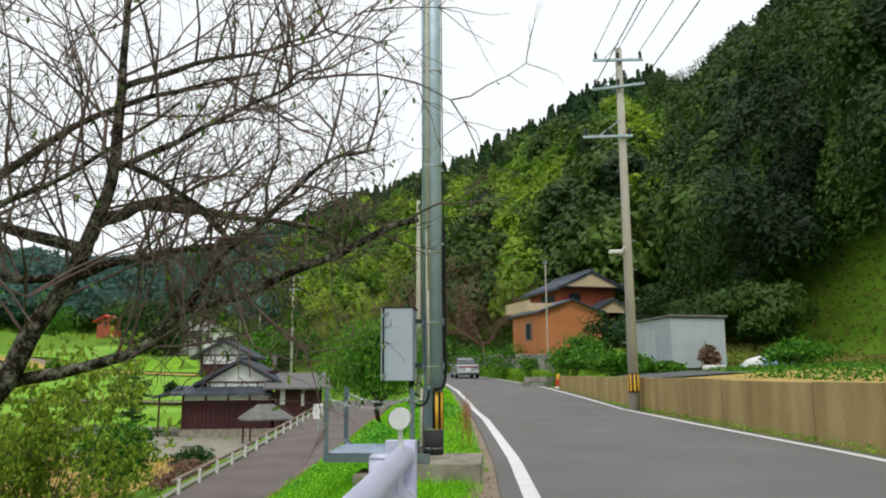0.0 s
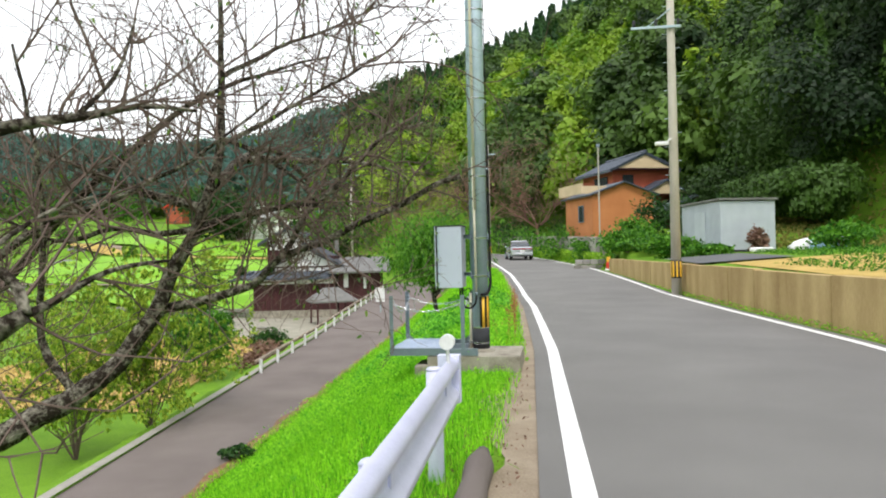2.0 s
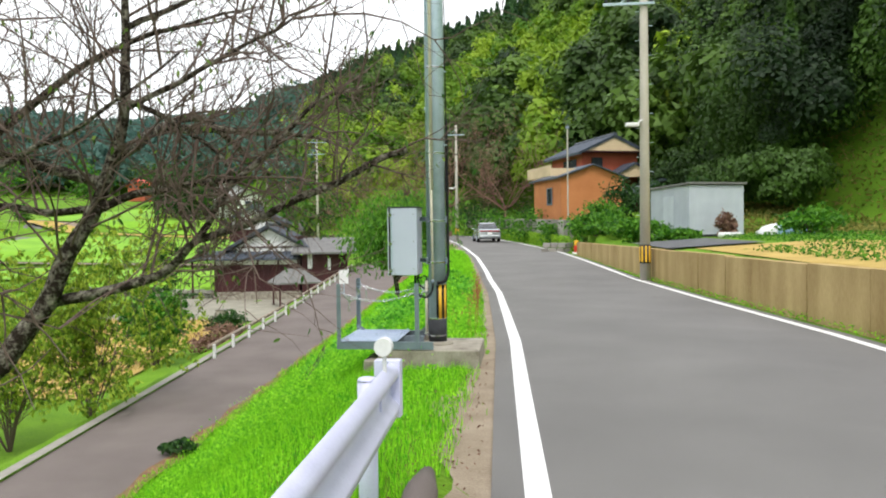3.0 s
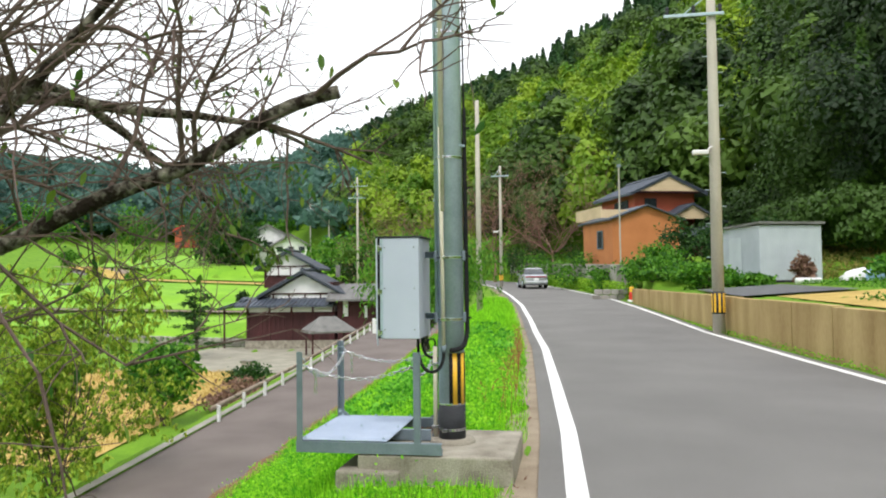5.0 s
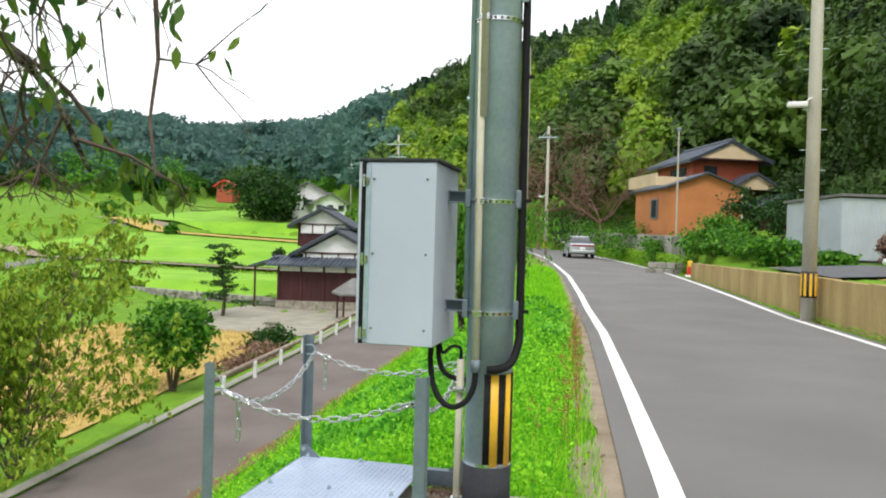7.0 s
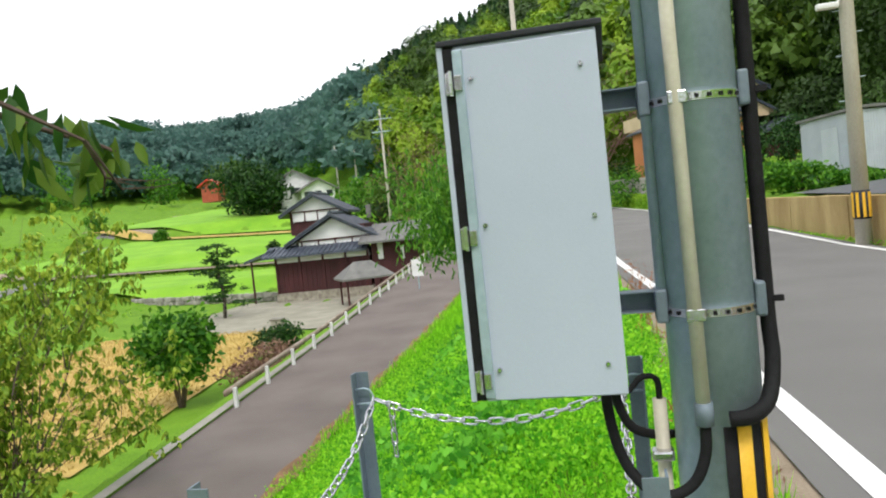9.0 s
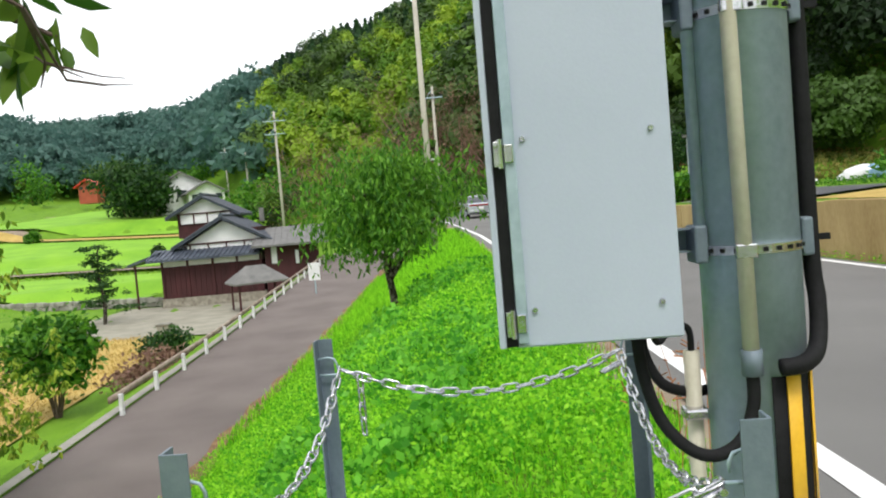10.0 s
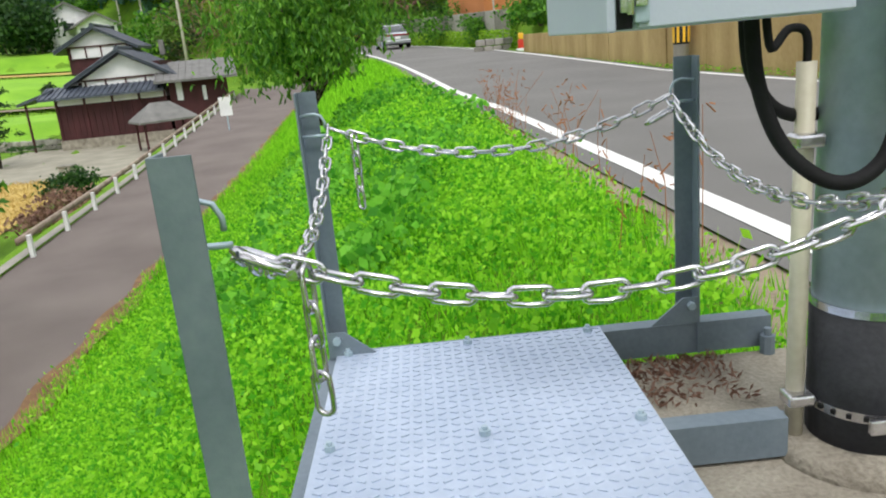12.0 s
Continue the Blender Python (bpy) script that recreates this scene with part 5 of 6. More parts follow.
cherry = thing("cherry_tree", pose(0, 0, 0), "nearly leafless cherry tree with mossy limbs and fine twigs", "tree")
rng = np.random.default_rng(21)
cherry_limbs = (
    ([(-4.3, -6.6, -2.1), (-3.9, -6.2, -0.7), (-3.42, -5.8, 0.0), (-3.1, -5.4, 0.22), (-2.85, -5.1, 0.38), (-2.62, -4.85, 0.57), (-2.45, -4.7, 0.79), (-2.29, -4.57, 1.11), (-2.17, -4.48, 1.45), (-2.0, -4.43, 1.74), (-1.88, -4.41, 2.02), (-1.79, -4.4, 2.42), (-1.75, -4.4, 2.92), (-1.73, -4.4, 3.41), (-1.72, -4.4, 4.2), (-1.7, -4.35, 4.8)], 0.12, 0.01, 0),
    ([(-2.29, -4.5, 1.1), (-1.74, -4.44, 1.22), (-1.48, -4.42, 1.32), (-1.22, -4.41, 1.55), (-0.94, -4.39, 1.96), (-0.65, -4.36, 2.2), (-0.36, -4.33, 2.5), (-0.02, -4.3, 2.62)], 0.042, 0.009, 1),
    ([(-1.24, -4.4, 1.53), (-0.78, -4.24, 1.71), (-0.37, -4.1, 1.9), (-0.17, -4.08, 2.01), (0.02, -4.07, 2.1), (0.24, -4.05, 2.18)], 0.03, 0.024, 1),
    ([(-2.0, -4.42, 1.76), (-1.6, -4.38, 1.9), (-1.15, -4.37, 1.94), (-0.95, -4.37, 1.98)], 0.034, 0.02, 1),
    ([(-2.0, -4.42, 1.78), (-2.27, -4.52, 1.74), (-2.6, -4.64, 1.79), (-3.05, -4.76, 1.7), (-3.45, -4.88, 1.86), (-3.9, -5.0, 2.0)], 0.03, 0.01, 1),
    ([(-1.78, -4.4, 2.57), (-1.45, -4.38, 2.4), (-1.15, -4.37, 2.21), (-0.95, -4.37, 2.0)], 0.022, 0.012, 1),
    ([(-1.76, -4.4, 2.5), (-1.34, -4.38, 2.68), (-0.95, -4.35, 2.89), (-0.65, -4.33, 3.03), (-0.46, -4.3, 3.17)], 0.024, 0.006, 1),
    ([(-1.9, -4.4, 1.95), (-2.48, -4.4, 2.1), (-2.8, -4.5, 2.26), (-3.3, -4.6, 2.5), (-4.0, -4.6, 3.0)], 0.045, 0.01, 1),
    ([(-1.85, -4.35, 2.15), (-2.05, -3.3, 2.5), (-2.05, -2.4, 2.72), (-1.95, -1.6, 2.45), (-1.77, -1.3, 2.25), (-1.7, -1.1, 2.08), (-1.6, -0.95, 1.78)], 0.05, 0.008, 2),
    ([(-2.1, -3.3, 2.5), (-1.7, -2.5, 2.58), (-1.35, -2.05, 2.6), (-0.95, -1.7, 2.55), (-0.75, -1.35, 2.45)], 0.045, 0.008, 2),
    ([(-1.74, -4.35, 3.1), (-1.4, -4.0, 3.4), (-1.0, -3.5, 3.7), (-0.5, -3.3, 4.0)], 0.025, 0.006, 1),
    ([(-2.75, -5.0, 0.47), (-3.1, -4.9, 0.9), (-3.0, -5.0, 1.6), (-2.9, -5.2, 2.4), (-3.0, -5.3, 3.2)], 0.04, 0.01, 1),
    ([(-3.9, -6.2, -0.7), (-4.0, -5.2, 0.5), (-3.6, -4.35, 1.6), (-2.9, -4.3, 2.3), (-2.2, -4.2, 2.85), (-1.5, -4.1, 3.15), (-0.9, -4.0, 3.3)], 0.06, 0.008, 1),
    ([(-3.42, -5.8, 0.0), (-3.7, -5.2, 1.1), (-3.2, -4.9, 1.75), (-2.4, -5.0, 2.0), (-1.7, -5.0, 2.3), (-1.1, -4.9, 2.75)], 0.045, 0.007, 1),
)
ends_all, leafy = [], []
tw = bmesh.new()
for li, (pts, r0, r1, kind_) in enumerate(cherry_limbs):
    bm = bmesh.new()
    fine = limb(bm, pts, r0, r1)
    part("trunk" if li == 0 else "limb", bm, bark, cherry, "", True)
    start = 30 if li == 0 else 4
    n = {0: 22, 1: 14, 2: 12}[kind_]
    if li == 2:
        n = 5
    ends = []
    for k in range(n):
        i = start + int((len(fine) - start - 1) * (k + rng.random()) / n)
        i = min(i, len(fine) - 2)
        d = (fine[i + 1] - fine[i]).normalized()
        side = Vector(rng.normal(size=3)) * Vector((1, 0.7, 1))
        side = (side - d * side.dot(d)).normalized()
        grow(tw, rng, fine[i], d * 0.6 + side + Vector((0, 0, 0.35 if kind_ < 2 else -0.05)), 0.55 + 0.55 * rng.random() if kind_ else 0.9 + 0.6 * rng.random(), 0.011, 2, ends, 0.0 if kind_ < 2 else 0.06)
    ends_all += ends
    if kind_ == 2:
        leafy += ends
tw.to_mesh(me_ := bpy.data.meshes.new("twig_mass"))
tw.free()
me_.materials.append(twig_bark)
tagged(new("twig_mass", me_), kind="stuff").parent = cherry


def hanging_leaves(rng, ends, n, size, wide=1.0):
    """Pointed, folded leaves that hang from twig ends."""
    vs, fs = [], []
    for k in range(n):
        p, d = ends[rng.integers(0, len(ends))]
        p = p + Vector(rng.normal(size=3)) * 0.02
        a = Vector((rng.normal() * 0.5, rng.normal() * 0.5, -1 + rng.normal() * 0.45)).normalized()
        b = a.orthogonal().normalized()
        b = Matrix.Rotation(rng.random() * 6.28, 3, a) @ b
        c = a.cross(b)
        s = size * (0.6 + 0.7 * rng.random())
        o = len(vs)
        for u, w, h in ((0, 0, 0), (0.3, 0.19, 0.05), (0.65, 0.17, 0.04), (1.0, 0.0, -0.05), (0.65, -0.17, 0.04), (0.3, -0.19, 0.05), (0.5, 0, -0.02)):
            vs.append(p + a * s * u + b * s * w * wide + c * s * h)
        fs += [(o, o + 1, o + 6), (o + 1, o + 2, o + 6), (o + 2, o + 3, o + 6), (o + 3, o + 4, o + 6), (o + 4, o + 5, o + 6), (o + 5, o, o + 6)]
    return vs, fs


v, f = hanging_leaves(rng, ends_all, 900, 0.05)
tagged(mesh_object("leaves", v, f, cherry_leaf, cherry), kind="stuff")
low = [e for e in leafy if e[0].z < 2.9 and e[0].y > -2.4 and e[0].z > 1.75] or leafy
v, f = hanging_leaves(rng, low, 340, 0.062)
tagged(mesh_object("large_leaves", v, f, cherry_leaf, cherry), kind="stuff")

second = thing("cherry_tree", pose(0, 0, 0), "leafless cherry tree with dark limbs reaching over the verge", "tree")
near_limbs = (
    ([(-4.4, -9.4, -2.2), (-3.4, -9.2, -0.6), (-2.2, -8.8, 0.35), (-1.4, -8.5, 0.85), (-0.9, -8.4, 1.13), (-0.77, -8.38, 1.26), (-0.61, -8.35, 1.38)], 0.12, 0.028),
    ([(-0.61, -8.35, 1.38), (-0.66, -8.33, 1.48), (-0.8, -8.32, 1.55), (-1.0, -8.3, 1.6), (-1.5, -8.2, 1.8)], 0.02, 0.012),
    ([(-0.64, -8.33, 1.37), (-0.58, -8.15, 1.44), (-0.49, -8.0, 1.49), (-0.4, -7.8, 1.52)], 0.016, 0.006),
    ([(-2.2, -8.8, 0.35), (-1.9, -8.5, 1.3), (-1.4, -8.3, 1.8), (-1.05, -8.2, 1.94), (-0.93, -8.05, 2.02), (-0.73, -7.9, 2.08), (-0.57, -7.75, 2.13), (-0.4, -7.6, 2.12)], 0.05, 0.006),
    ([(-0.81, -8.3, 1.55), (-0.79, -8.17, 1.65), (-0.72, -8.03, 1.74), (-0.6, -7.9, 1.8)], 0.012, 0.004),
    ([(-0.73, -7.9, 2.08), (-0.64, -7.8, 2.24), (-0.58, -7.7, 2.5)], 0.012, 0.004),
)
tw = bmesh.new()
ends = []
for li, (pts, r0, r1) in enumerate(near_limbs):
    bm = bmesh.new()
    fine = limb(bm, pts, r0, r1)
    part("trunk" if li == 0 else "limb", bm, bark, second, "", True)
    for k in range(9 if li in (0, 3) else 5):
        i = int((len(fine) - 2) * (0.45 + 0.55 * rng.random())) if li in (0, 3) else int((len(fine) - 2) * rng.random())
        d = (fine[i + 1] - fine[i]).normalized()
        side = Vector(rng.normal(size=3))
        side = (side - d * side.dot(d)).normalized()
        grow(tw, rng, fine[i], d * 0.7 + side + Vector((0, 0, 0.2)), 0.3 + 0.35 * rng.random(), 0.007, 1, ends)
part("twig_mass", tw, twig_bark, second)

# leafy spray that hangs close to the platform
spray = thing("cherry_spray", pose(0, 0, 0), "drooping cherry spray with large green leaves", "branch")
bm = bmesh.new()
sp = limb(bm, [(-1.9, -1.6, 2.42), (-1.72, -1.1, 2.16), (-1.6, -0.82, 1.9), (-1.51, -0.7, 1.8), (-1.42, -0.64, 1.75), (-1.35, -0.62, 1.72)], 0.012, 0.004)
part("stem", bm, twig_bark, spray)
v, f = hanging_leaves(rng, [(p + Vector(rng.normal(size=3)) * 0.05, Vector((0, 0, -1))) for p in sp[7:] for _ in range(4)], 62, 0.105)
mesh_object("leaves", v, f, cherry_leaf, spray)

# the young tree on the bank
yt = thing("bank_tree", pose(-2.65, 12.3, float(land(-2.65, 12.3)) - 0.05), "young leafy green tree on the grass bank", "tree")
rng = np.random.default_rng(8)
bm = bmesh.new()
limb(bm, [(0, 0, -0.1), (0.02, 0, 0.5), (-0.05, 0.02, 1.0), (-0.02, 0, 1.6)], 0.085, 0.05)
for k in range(7):
    a = k * 0.9
    limb(bm, [(0, 0, 0.85 + 0.08 * k), (0.5 * math.cos(a), 0.5 * math.sin(a), 1.5 + 0.06 * k), (1.1 * math.cos(a), 1.1 * math.sin(a), 2.1 + 0.1 * k)], 0.04, 0.01)
part("trunk", bm, bark, yt, "", True)
p = crown_points(rng, 9000, (0.05, 0, 2.32), (1.45, 1.45, 1.12), 46, 0.35)
v, f = hanging_leaves(rng, [(Vector(q), Vector((0, 0, -1))) for q in p], 13000, 0.13, 0.75)
tagged(mesh_object("crown", v, f, tree_leaf, yt), kind="stuff")

# shrubs along the lane and by the fields
foliage("lane_bush", at(-12.6, 17.2), (1.0, 0.95, 0.95), 4200, 0.11, garden_leaf, "rounded green bush on bare stems beside the lane", "bush", 61, 26, "", 7, 0.5, 0.75)
foliage("red_shrub", at(-11.8, 21), (1.0, 1.6, 0.5), 1400, 0.08, russet, "low russet shrub behind the lane rail", "shrub", 62, 14)
foliage("yard_shrub", at(-12.9, 24.6), (0.8, 1.0, 0.6), 1200, 0.09, dark_leaf, "low dark shrub at the yard edge", "shrub", 63, 14)
pine = thing("garden_pine", at(-21.6, 36.5), "dark garden pine with layered branches", "tree")
bm = bmesh.new()
limb(bm, [(0, 0, -0.2), (0.1, 0, 1.4), (-0.1, 0, 2.8), (0.05, 0, 4.2)], 0.12, 0.03)
part("trunk", bm, bark, pine, "", True)
rng = np.random.default_rng(9)
pp = []
for k in range(13):
    a, z = k * 2.4, 0.9 + 0.26 * k
    rr_ = (1.5 - 0.09 * k) * (0.7 + 0.5 * rng.random())
    pp.append(crown_points(rng, 260, (rr_ * 0.7 * math.cos(a), rr_ * 0.7 * math.sin(a), z), (0.7, 0.7, 0.2), 6))
v, f = leaf_cards(rng, np.concatenate(pp), 0.1, 0.7, 0.3, 0.3)
tagged(mesh_object("needles", v, f, dark_leaf, pine), kind="stuff")
for i, (x, y, s) in enumerate(((-54, 105, 4.2), (-49.5, 104, 3.6))):
    foliage("round_tree", at(x, y), (s, s, s * 0.85), 2600, 0.32, dark_leaf, "large dark round tree among the fields", "tree", 70 + i, 26, "round trees", 3, 0.6, 1.0)
for i, (x, y, s) in enumerate(((-36, 75, 0.7), (-58, 88, 0.9), (-70, 92, 1.3), (-75, 150, 3.5), (-96, 150, 5), (-110, 140, 6), (-88, 168, 5), (-62, 150, 4), (-33, 96, 3.0), (-28, 92, 2.6), (-30, 104, 4.0))):
    foliage("field_tree", at(x, y), (s, s, s * 0.9), 900, 0.14 + 0.045 * s, garden_leaf if i % 3 else woods_green, "green tree or bush among the valley fields", "tree", 80 + i, 18, "field trees", 3, 0.6, 0.2 * s)

# slender shrubs on the slope below the verge
def slope_shrub(x, y, h, w, n, seed, label):
    ob = thing("slope_shrub", at(x, y, -0.1), label, "shrub", "slope shrubs")
    rng = np.random.default_rng(seed)
    bm = bmesh.new()
    ends = []
    for k in range(12):
        a = 6.28 * k / 12
        q = 0.25 + 0.3 * (k % 3)
        d = Vector((w * q * math.cos(a), w * q * math.sin(a), h * 0.62))
        grow(bm, rng, Vector((0, 0, 0)), d, d.length * 0.78, 0.02, 2, ends, -0.01, False, 0.6)
    ends = [(p + Vector(rng.normal(size=3)) * 0.1, d) for p, d in ends for _ in range(5)]
    part("stem_mass", bm, twig_bark, ob)
    v, f = hanging_leaves(rng, ends, n, 0.11)
    tagged(mesh_object("leaves", v, f, shrub_leaf, ob), kind="stuff")


slope_shrub(-8.9, 6.8, 5.2, 1.5, 16000, 91, "tall thin-leaved shrub on the slope beyond the lane")
slope_shrub(-10.6, 6.4, 5.4, 1.6, 10000, 92, "tall thin-leaved shrub on the slope beyond the lane")
slope_shrub(-8.0, -2.2, 2.8, 1.2, 500, 93, "sparse thin-stemmed shrub beside the lane")

# bare reddish cherry trees by the bend
def bare_tree(x, y, h, seed):
    ob = thing("bare_tree", at(x, y, -0.2), "leafless reddish-brown cherry tree near the road bend", "tree", "bare trees")
    rng = np.random.default_rng(seed)
    bm = bmesh.new()
    limb(bm, [(0, 0, 0), (0.1, 0, h * 0.2), (0, 0.1, h * 0.35)], 0.16, 0.1)
    ends = []
    for k in range(9):
        a = 6.28 * k / 9
        grow(bm, rng, Vector((0, 0, h * 0.3)), Vector((math.cos(a), math.sin(a), 0.75)), h * 0.62, 0.06, 3, ends, 0.0, False)
    part("branch_mass", bm, russet, ob)
    v, f = leaf_cards(rng, np.array([p for p, _ in ends]), 0.13, 0.6, 0.2, 0.3)
    tagged(mesh_object("dry_leaves", v, f, russet, ob), kind="stuff")


bare_tree(-0.8, 62, 9.0, 31)
bare_tree(-6.5, 67, 10, 32)
bare_tree(-13, 74, 10.5, 33)
bare_tree(-18, 80, 11, 34)

# ---- fields ----
plot("stubble_field", -22, -11.8, 11.5, 31, straw, "yellow harvested rice stubble field", 0.05, "field", 40, "structure", -0.16)
plot("rice_field", -46, -25, 47, 58, rice_green := material("rice_green", (0.11, 0.28, 0.012), (0.23, 0.44, 0.022), 0.9, 0, 0.35, 14, 0.6), "bright green rice field", 0.2)
plot("rice_field", -62, -25, 64, 88, rice_green, "bright green rice field", 0.35)
plot("rice_field", -70, -34, 93, 124, rice_green, "bright green rice field", 0.4)
plot("dry_strip", -68, -26, 88.5, 90.5, straw, "straw-coloured strip between the rice fields", 0.5)
plot("field_path", -43, -40.5, 30, 98, asphalt, "narrow grey farm path between fields", 0.1, "path", 40, "structure", -0.42)
tw_ = thing("terrace_wall", pose(0, 0, 0), "low rough stone terrace wall between fields", "wall", kind="structure")
random.seed(12)
for i in range(70):
    for j in range(2):
        x = -38 + i * 0.27 + 0.13 * j
        s = random.uniform(0.8, 1.15)
        part("stone", boxes(((x, 44.5 + random.uniform(-0.06, 0.06) - (x + 25) * 0.25, float(land(x, 44)) + 0.15 + 0.3 * j), (0.27 * s, 0.3, 0.3 * s), Matrix.Rotation(random.uniform(-0.2, 0.2), 3, "Y")), bevel=0.05), stone_grey, tw_)

# ---- grass and weeds ----
rng = np.random.default_rng(40)


def blades(n, x0, x1, y0, y1, h, w, mat, name, label, keep=None, bend=0.5):
    x, y = rng.uniform(x0, x1, n), rng.uniform(y0, y1, n)
    ok = (x < road_left(y) - 0.46 + 0.06 * np.tanh((y + 1.5) * 0.8) - 0.3 * rng.random(n) ** 2) & (x > lane_near(y) + 0.05)
    ok &= ~((x > -0.83) & (x < 0.6) & (y > -0.92) & (y < 0.26))
    ok &= ~((x > 0.40 + 0.03 * (-4.85 - y)) & (y < -4.7))
    if keep is not None:
        ok &= keep(x, y)
    x, y = x[ok], y[ok]
    n = len(x)
    z = land(x, y) - 0.01
    a = rng.random(n) * 2 * math.pi
    hh = h * (0.4 + 0.9 * rng.random(n))
    bx, by = np.cos(a), np.sin(a)
    lean = bend * rng.random(n) * hh
    tx, ty = rng.normal(size=n), rng.normal(size=n)
    k = np.hypot(tx, ty) + 1e-9
    v = np.stack([np.stack([x - bx * w, y - by * w, z], 1), np.stack([x + bx * w, y + by * w, z], 1), np.stack([x + tx / k * lean, y + ty / k * lean, z + hh], 1)], 1).reshape(-1, 3)
    ob = mesh_object(name, v, np.arange(n * 3).reshape(-1, 3), mat)
    return tagged(ob, label, "grass", kind="stuff")


blades(150000, -5.6, 1.0, -9, 10, 0.13, 0.006, grass_blade, "bank_grass", "lush bright green grass on the bank")
blades(70000, -7.5, 0.6, 10, 34, 0.2, 0.014, grass_blade, "far_bank_grass", "lush bright green grass on the bank")


def weeds(n, cx, cy, sx, sy, size, h, mat, name, label):
    x, y = rng.normal(cx, sx, n), rng.normal(cy, sy, n)
    ok = (x < road_left(y) - 0.6) & (x > lane_near(y) + 0.2) & ~((x > -0.83) & (x < 0.6) & (y > -0.92) & (y < 0.26)) & ~((x > X0 - 0.06) & (x < 0.1) & (y > Y0 - 0.06) & (y < Y1 + 0.06))
    x, y = x[ok], y[ok]
    bump_ = 0.5 + 0.5 * np.sin(x * 3.1 + 1.3 * np.sin(y * 2.3)) * np.sin(y * 2.7 + x)
    z = land(x, y) + 0.02 + h * rng.random(len(x)) * (0.25 + bump_)
    v, f = leaf_cards(rng, np.stack([x, y, z], 1), size, 0.8, 2.5, 0.6)
    return tagged(mesh_object(name, v, f, mat), label, "weeds", kind="stuff")


weeds(60000, -1.9, 3.4, 1.0, 1.8, 0.0155, 0.34, garden_leaf_bright := leaf_material("weed_leaves", (0.10, 0.40, 0.02), (0.42, 0.82, 0.05), 1.2, 0.55, 0.55, 0.5), "bank_weeds", "dense broad-leaved green weeds on the bank")
weeds(34000, -2.2, 7.5, 1.3, 2.5, 0.026, 0.34, garden_leaf_bright, "bank_weeds", "dense broad-leaved green weeds on the bank")
weeds(26000, -1.4, -0.6, 1.6, 3.0, 0.016, 0.07, garden_leaf_bright, "low_weeds", "low clover-like weeds among the grass")


def weed_clumps(n, x0, x1, y0, y1, leaves, size, r, h, mat, name, label):
    """Domed clumps of broad leaves with gaps between them."""
    x, y = rng.uniform(x0, x1, n), rng.uniform(y0, y1, n)
    ok = (x < road_left(y) - 0.75) & (x > lane_near(y) + 0.3) & ~((x > X0 - 0.25) & (x < 0.65) & (y > Y0 - 0.25) & (y < Y1 + 0.25))
    x, y = x[ok], y[ok]
    k = np.repeat(np.arange(len(x)), leaves)
    s = (0.5 + rng.random(len(x)))[k]
    a, q = rng.random(len(k)) * 2 * math.pi, np.sqrt(rng.random(len(k)))
    px_, py_ = x[k] + r * s * q * np.cos(a), y[k] + r * s * q * np.sin(a)
    z = land(px_, py_) + 0.02 + h * s * (1 - q * q) * (0.7 + 0.3 * rng.random(len(k)))
    v, f = leaf_cards(rng, np.stack([px_, py_, z], 1), size, 0.8, 3.0, 0.62)
    return tagged(mesh_object(name, v, f, mat), label, "weeds", kind="stuff")


weed_clumps(420, -4.2, 0.2, 0.2, 7, 90, 0.018, 0.2, 0.24, garden_leaf_bright, "weed_clumps", "broad-leaved weed clumps on the bank")
tall_leaf = leaf_material("tall_weed_leaves", (0.07, 0.30, 0.025), (0.26, 0.66, 0.07), 2.5, 0.6, 0.5, 0.5)
weed_clumps(70, -2.7, -0.5, 2.2, 6.5, 130, 0.034, 0.26, 0.36, tall_leaf, "tall_weeds", "tall broad-leaved weeds in clumps on the bank")
weed_clumps(30, -2.9, -0.2, 7, 12, 130, 0.045, 0.34, 0.4, tall_leaf, "tall_weeds", "tall broad-leaved weeds in clumps on the bank")
weed_clumps(260, -5.2, 0.0, 7, 14, 70, 0.026, 0.26, 0.26, garden_leaf_bright, "weed_clumps", "broad-leaved weed clumps on the bank")
weed_clumps(150, -4.6, 0.1, -8, -0.5, 50, 0.014, 0.14, 0.09, garden_leaf_bright, "weed_clumps", "low weed clumps on the grassy slope")
q = rng.uniform(-9, 6, 450)
v, f = leaf_cards(rng, np.stack([road_left(q) - 0.35 - 0.55 * rng.random(450), q, road_z(q) + 0.0 + 0.01 * rng.random(450)], 1), 0.018, 0.8, 4, 0.4)
tagged(mesh_object("verge_litter", v, f, russet), "dry russet leaves and weeds on the dirt shoulder", "leaves", kind="stuff")
q = np.stack([rng.uniform(-75, -11, 26000), rng.uniform(10, 135, 26000)], 1)
q = q[(q[:, 0] < -11 - 0.12 * q[:, 1]) & ((q[:, 1] > 46) | (q[:, 0] < -30))]
qz = land(q[:, 0], q[:, 1])
v, f = leaf_sprays(rng, np.stack([q[:, 0], q[:, 1], qz + 0.1], 1), 0.12)
tagged(mesh_object("field_grass", v, f, rice_blade), "tufts of yellow-green field grass across the valley", "grass", kind="stuff")
for y0_, y1_ in ((62.2, 63.8), (90.6, 92), (113.5, 115.5)):
    plot("field_bank", -72, -20 - 0.12 * y0_, y0_, y1_, dirt, "bare earth bank between terraced fields", 0.3)
bm = bmesh.new()
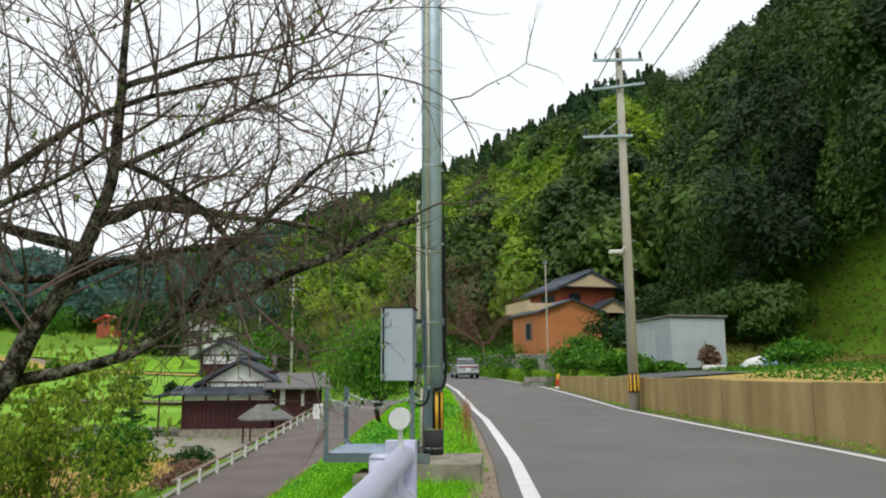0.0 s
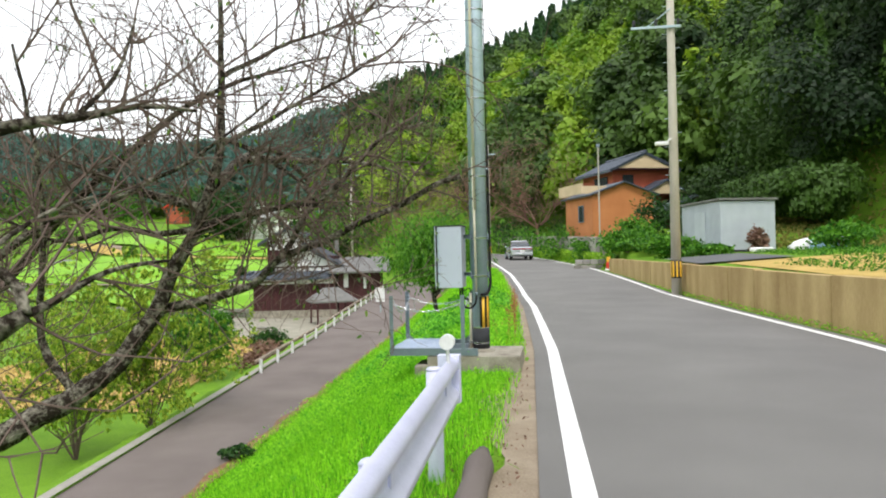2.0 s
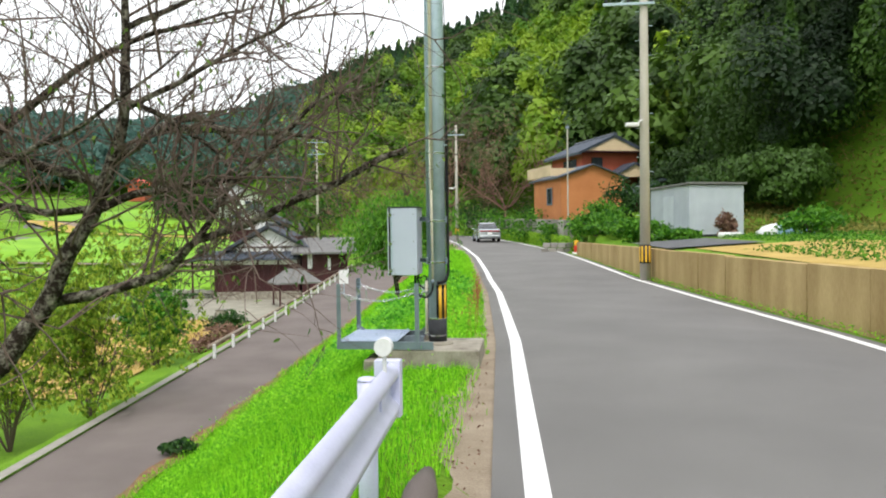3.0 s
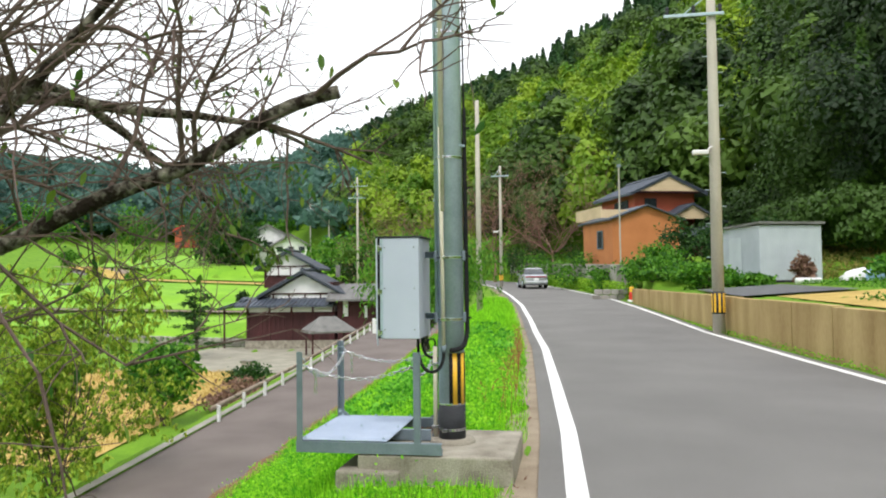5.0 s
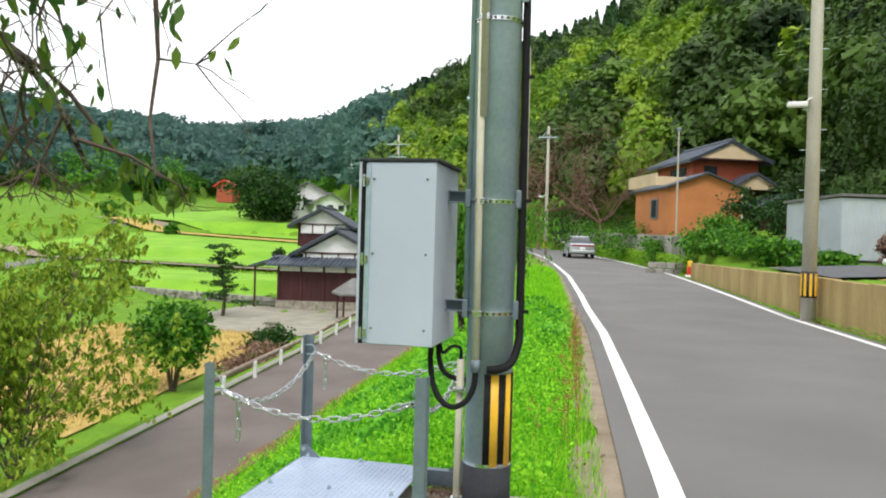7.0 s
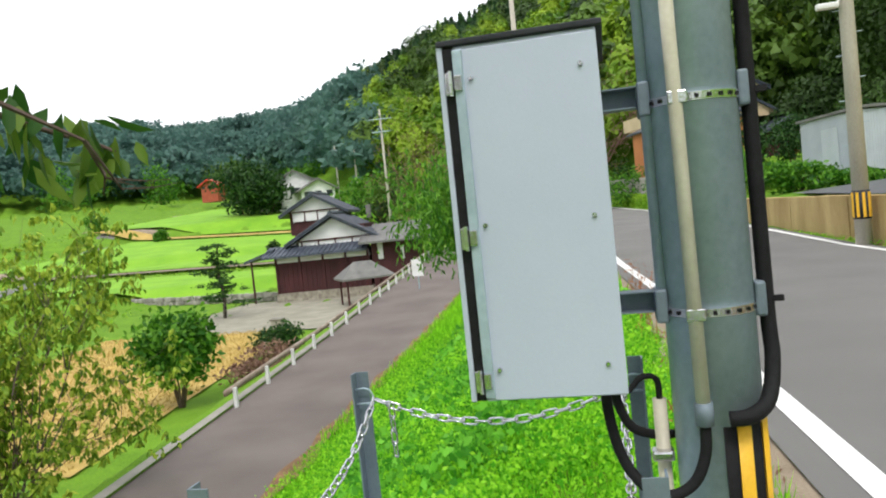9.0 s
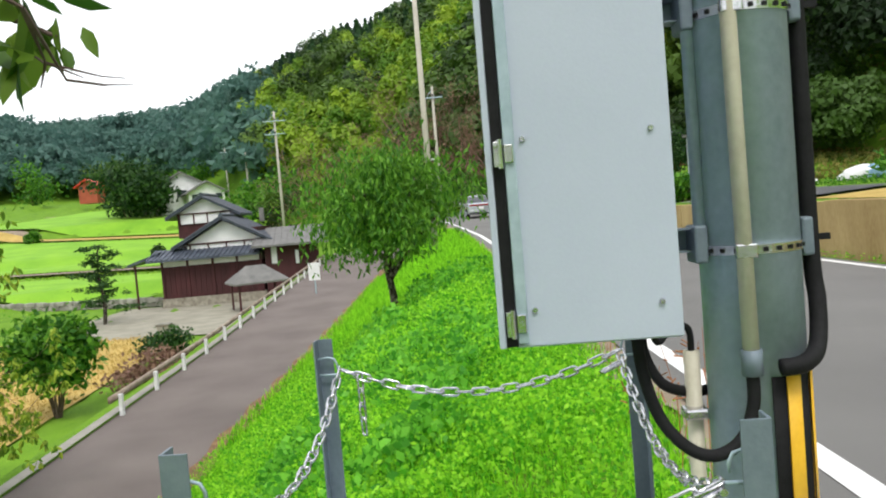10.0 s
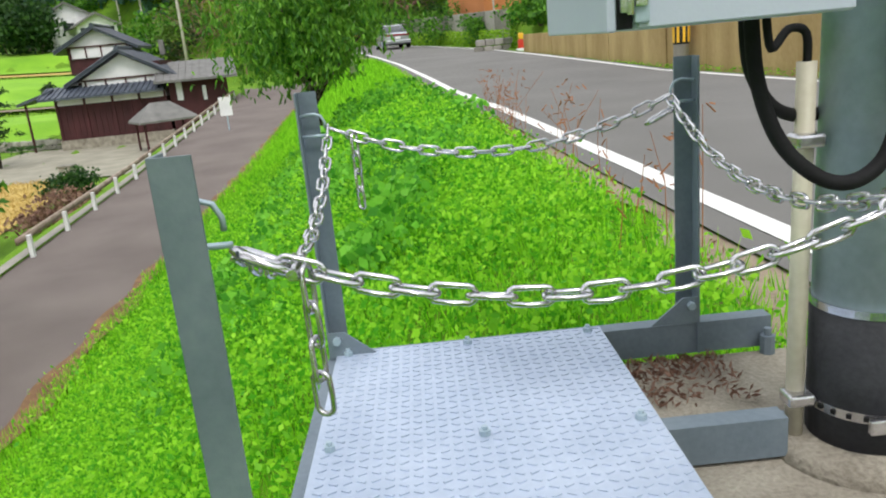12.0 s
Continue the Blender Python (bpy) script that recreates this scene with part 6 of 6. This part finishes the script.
for k in range(34):
    x, y = rng.uniform(0.0, 0.45) - 0.02 * k / 34, rng.uniform(1.0, 8.0)
    x = min(x, float(road_left(y)) - 0.55)
    h = rng.uniform(0.35, 0.75)
    z = float(land(x, y))
    tube(bm, [(x, y, z), (x + rng.normal() * 0.03, y, z + h * 0.6), (x + rng.normal() * 0.07, y + rng.normal() * 0.05, z + h)], [0.003, 0.0025, 0.0015], 4)
    for j in range(7):
        q = Vector((x + rng.normal() * 0.035, y + rng.normal() * 0.035, z + h * rng.uniform(0.5, 1.05)))
        tube(bm, [q, q + Vector(rng.normal(size=3)) * 0.03], 0.004, 3)
tagged(part("dock_stalks", bm, material("rust_stalks", (0.22, 0.07, 0.03), (0.4, 0.17, 0.07), 0.9, 0, 8, 40, 0)), "rust-brown dry weed stalks on the verge", "weeds", kind="stuff")
v, f = leaf_cards(rng, np.stack([rng.uniform(6.0, 6.25, 1500) - 0.3, rng.uniform(-3, 29, 1500), rng.random(1500) * 0.1], 1), 0.03, 0.7, 2, 0.3)
v[:, 0] += road_right(v[:, 1]) + 0.42 - 5.85
tagged(mesh_object("wall_foot_weeds", v, f, grass_blade), "short weeds along the foot of the wall", "weeds", kind="stuff")
p = np.stack([rng.uniform(6.8, 13, 14000), rng.uniform(2, 26, 14000), np.zeros(14000)], 1)
p[:, 2] = land(p[:, 0], p[:, 1]) + rng.random(14000) * 0.18
v, f = leaf_cards(rng, p[(np.sin(p[:, 0] * 5.2) > 0.2) & ((p[:, 1] < 12) | (p[:, 0] > 9.6))], 0.05, 0.7, 1.5, 0.5)
tagged(mesh_object("vegetable_rows", v, f, garden_leaf), "low green vegetables on the terrace plot", "vegetables", kind="stuff")

q = np.stack([rng.uniform(-27, -11.8, 16000), rng.uniform(11.5, 31, 16000)], 1)
row = np.round(q[:, 0] / 0.32) * 0.32 + rng.normal(size=len(q)) * 0.03
hh = 0.06 + 0.1 * rng.random(len(q))
zz = land(row, q[:, 1]) + 0.05
v = np.stack([np.stack([row - 0.012, q[:, 1], zz], 1), np.stack([row + 0.012, q[:, 1] + 0.01, zz], 1), np.stack([row + rng.normal(size=len(q)) * 0.05, q[:, 1] + rng.normal(size=len(q)) * 0.05, zz + hh], 1)], 1).reshape(-1, 3)
inside = (row > -22 - 0.16 * (q[:, 1] - 11.5)) & (row < -11.9 - 0.16 * (q[:, 1] - 11.5))
tagged(mesh_object("stubble", v.reshape(-1, 3, 3)[inside].reshape(-1, 3), np.arange(3 * inside.sum()).reshape(-1, 3), straw), "rows of cut rice stubble in the field", "stubble", kind="stuff")
p = np.stack([rng.uniform(11, 34, 30000), rng.uniform(4, 46, 30000), np.zeros(30000)], 1)
p = p[(p[:, 0] > 12.5) | (p[:, 1] > 29)]
p[:, 2] = land(p[:, 0], p[:, 1]) + 0.28 * rng.random(len(p))
v, f = leaf_cards(rng, p, 0.15, 0.8, 2.0, 0.3)
tagged(mesh_object("slope_grass", v, f, leaf_material("dry_slope_grass", (0.09, 0.13, 0.02), (0.3, 0.25, 0.07), 0.25, 0.5, 0.7, 0.3)), "olive and straw-coloured rough grass on the slope", "grass", kind="stuff")
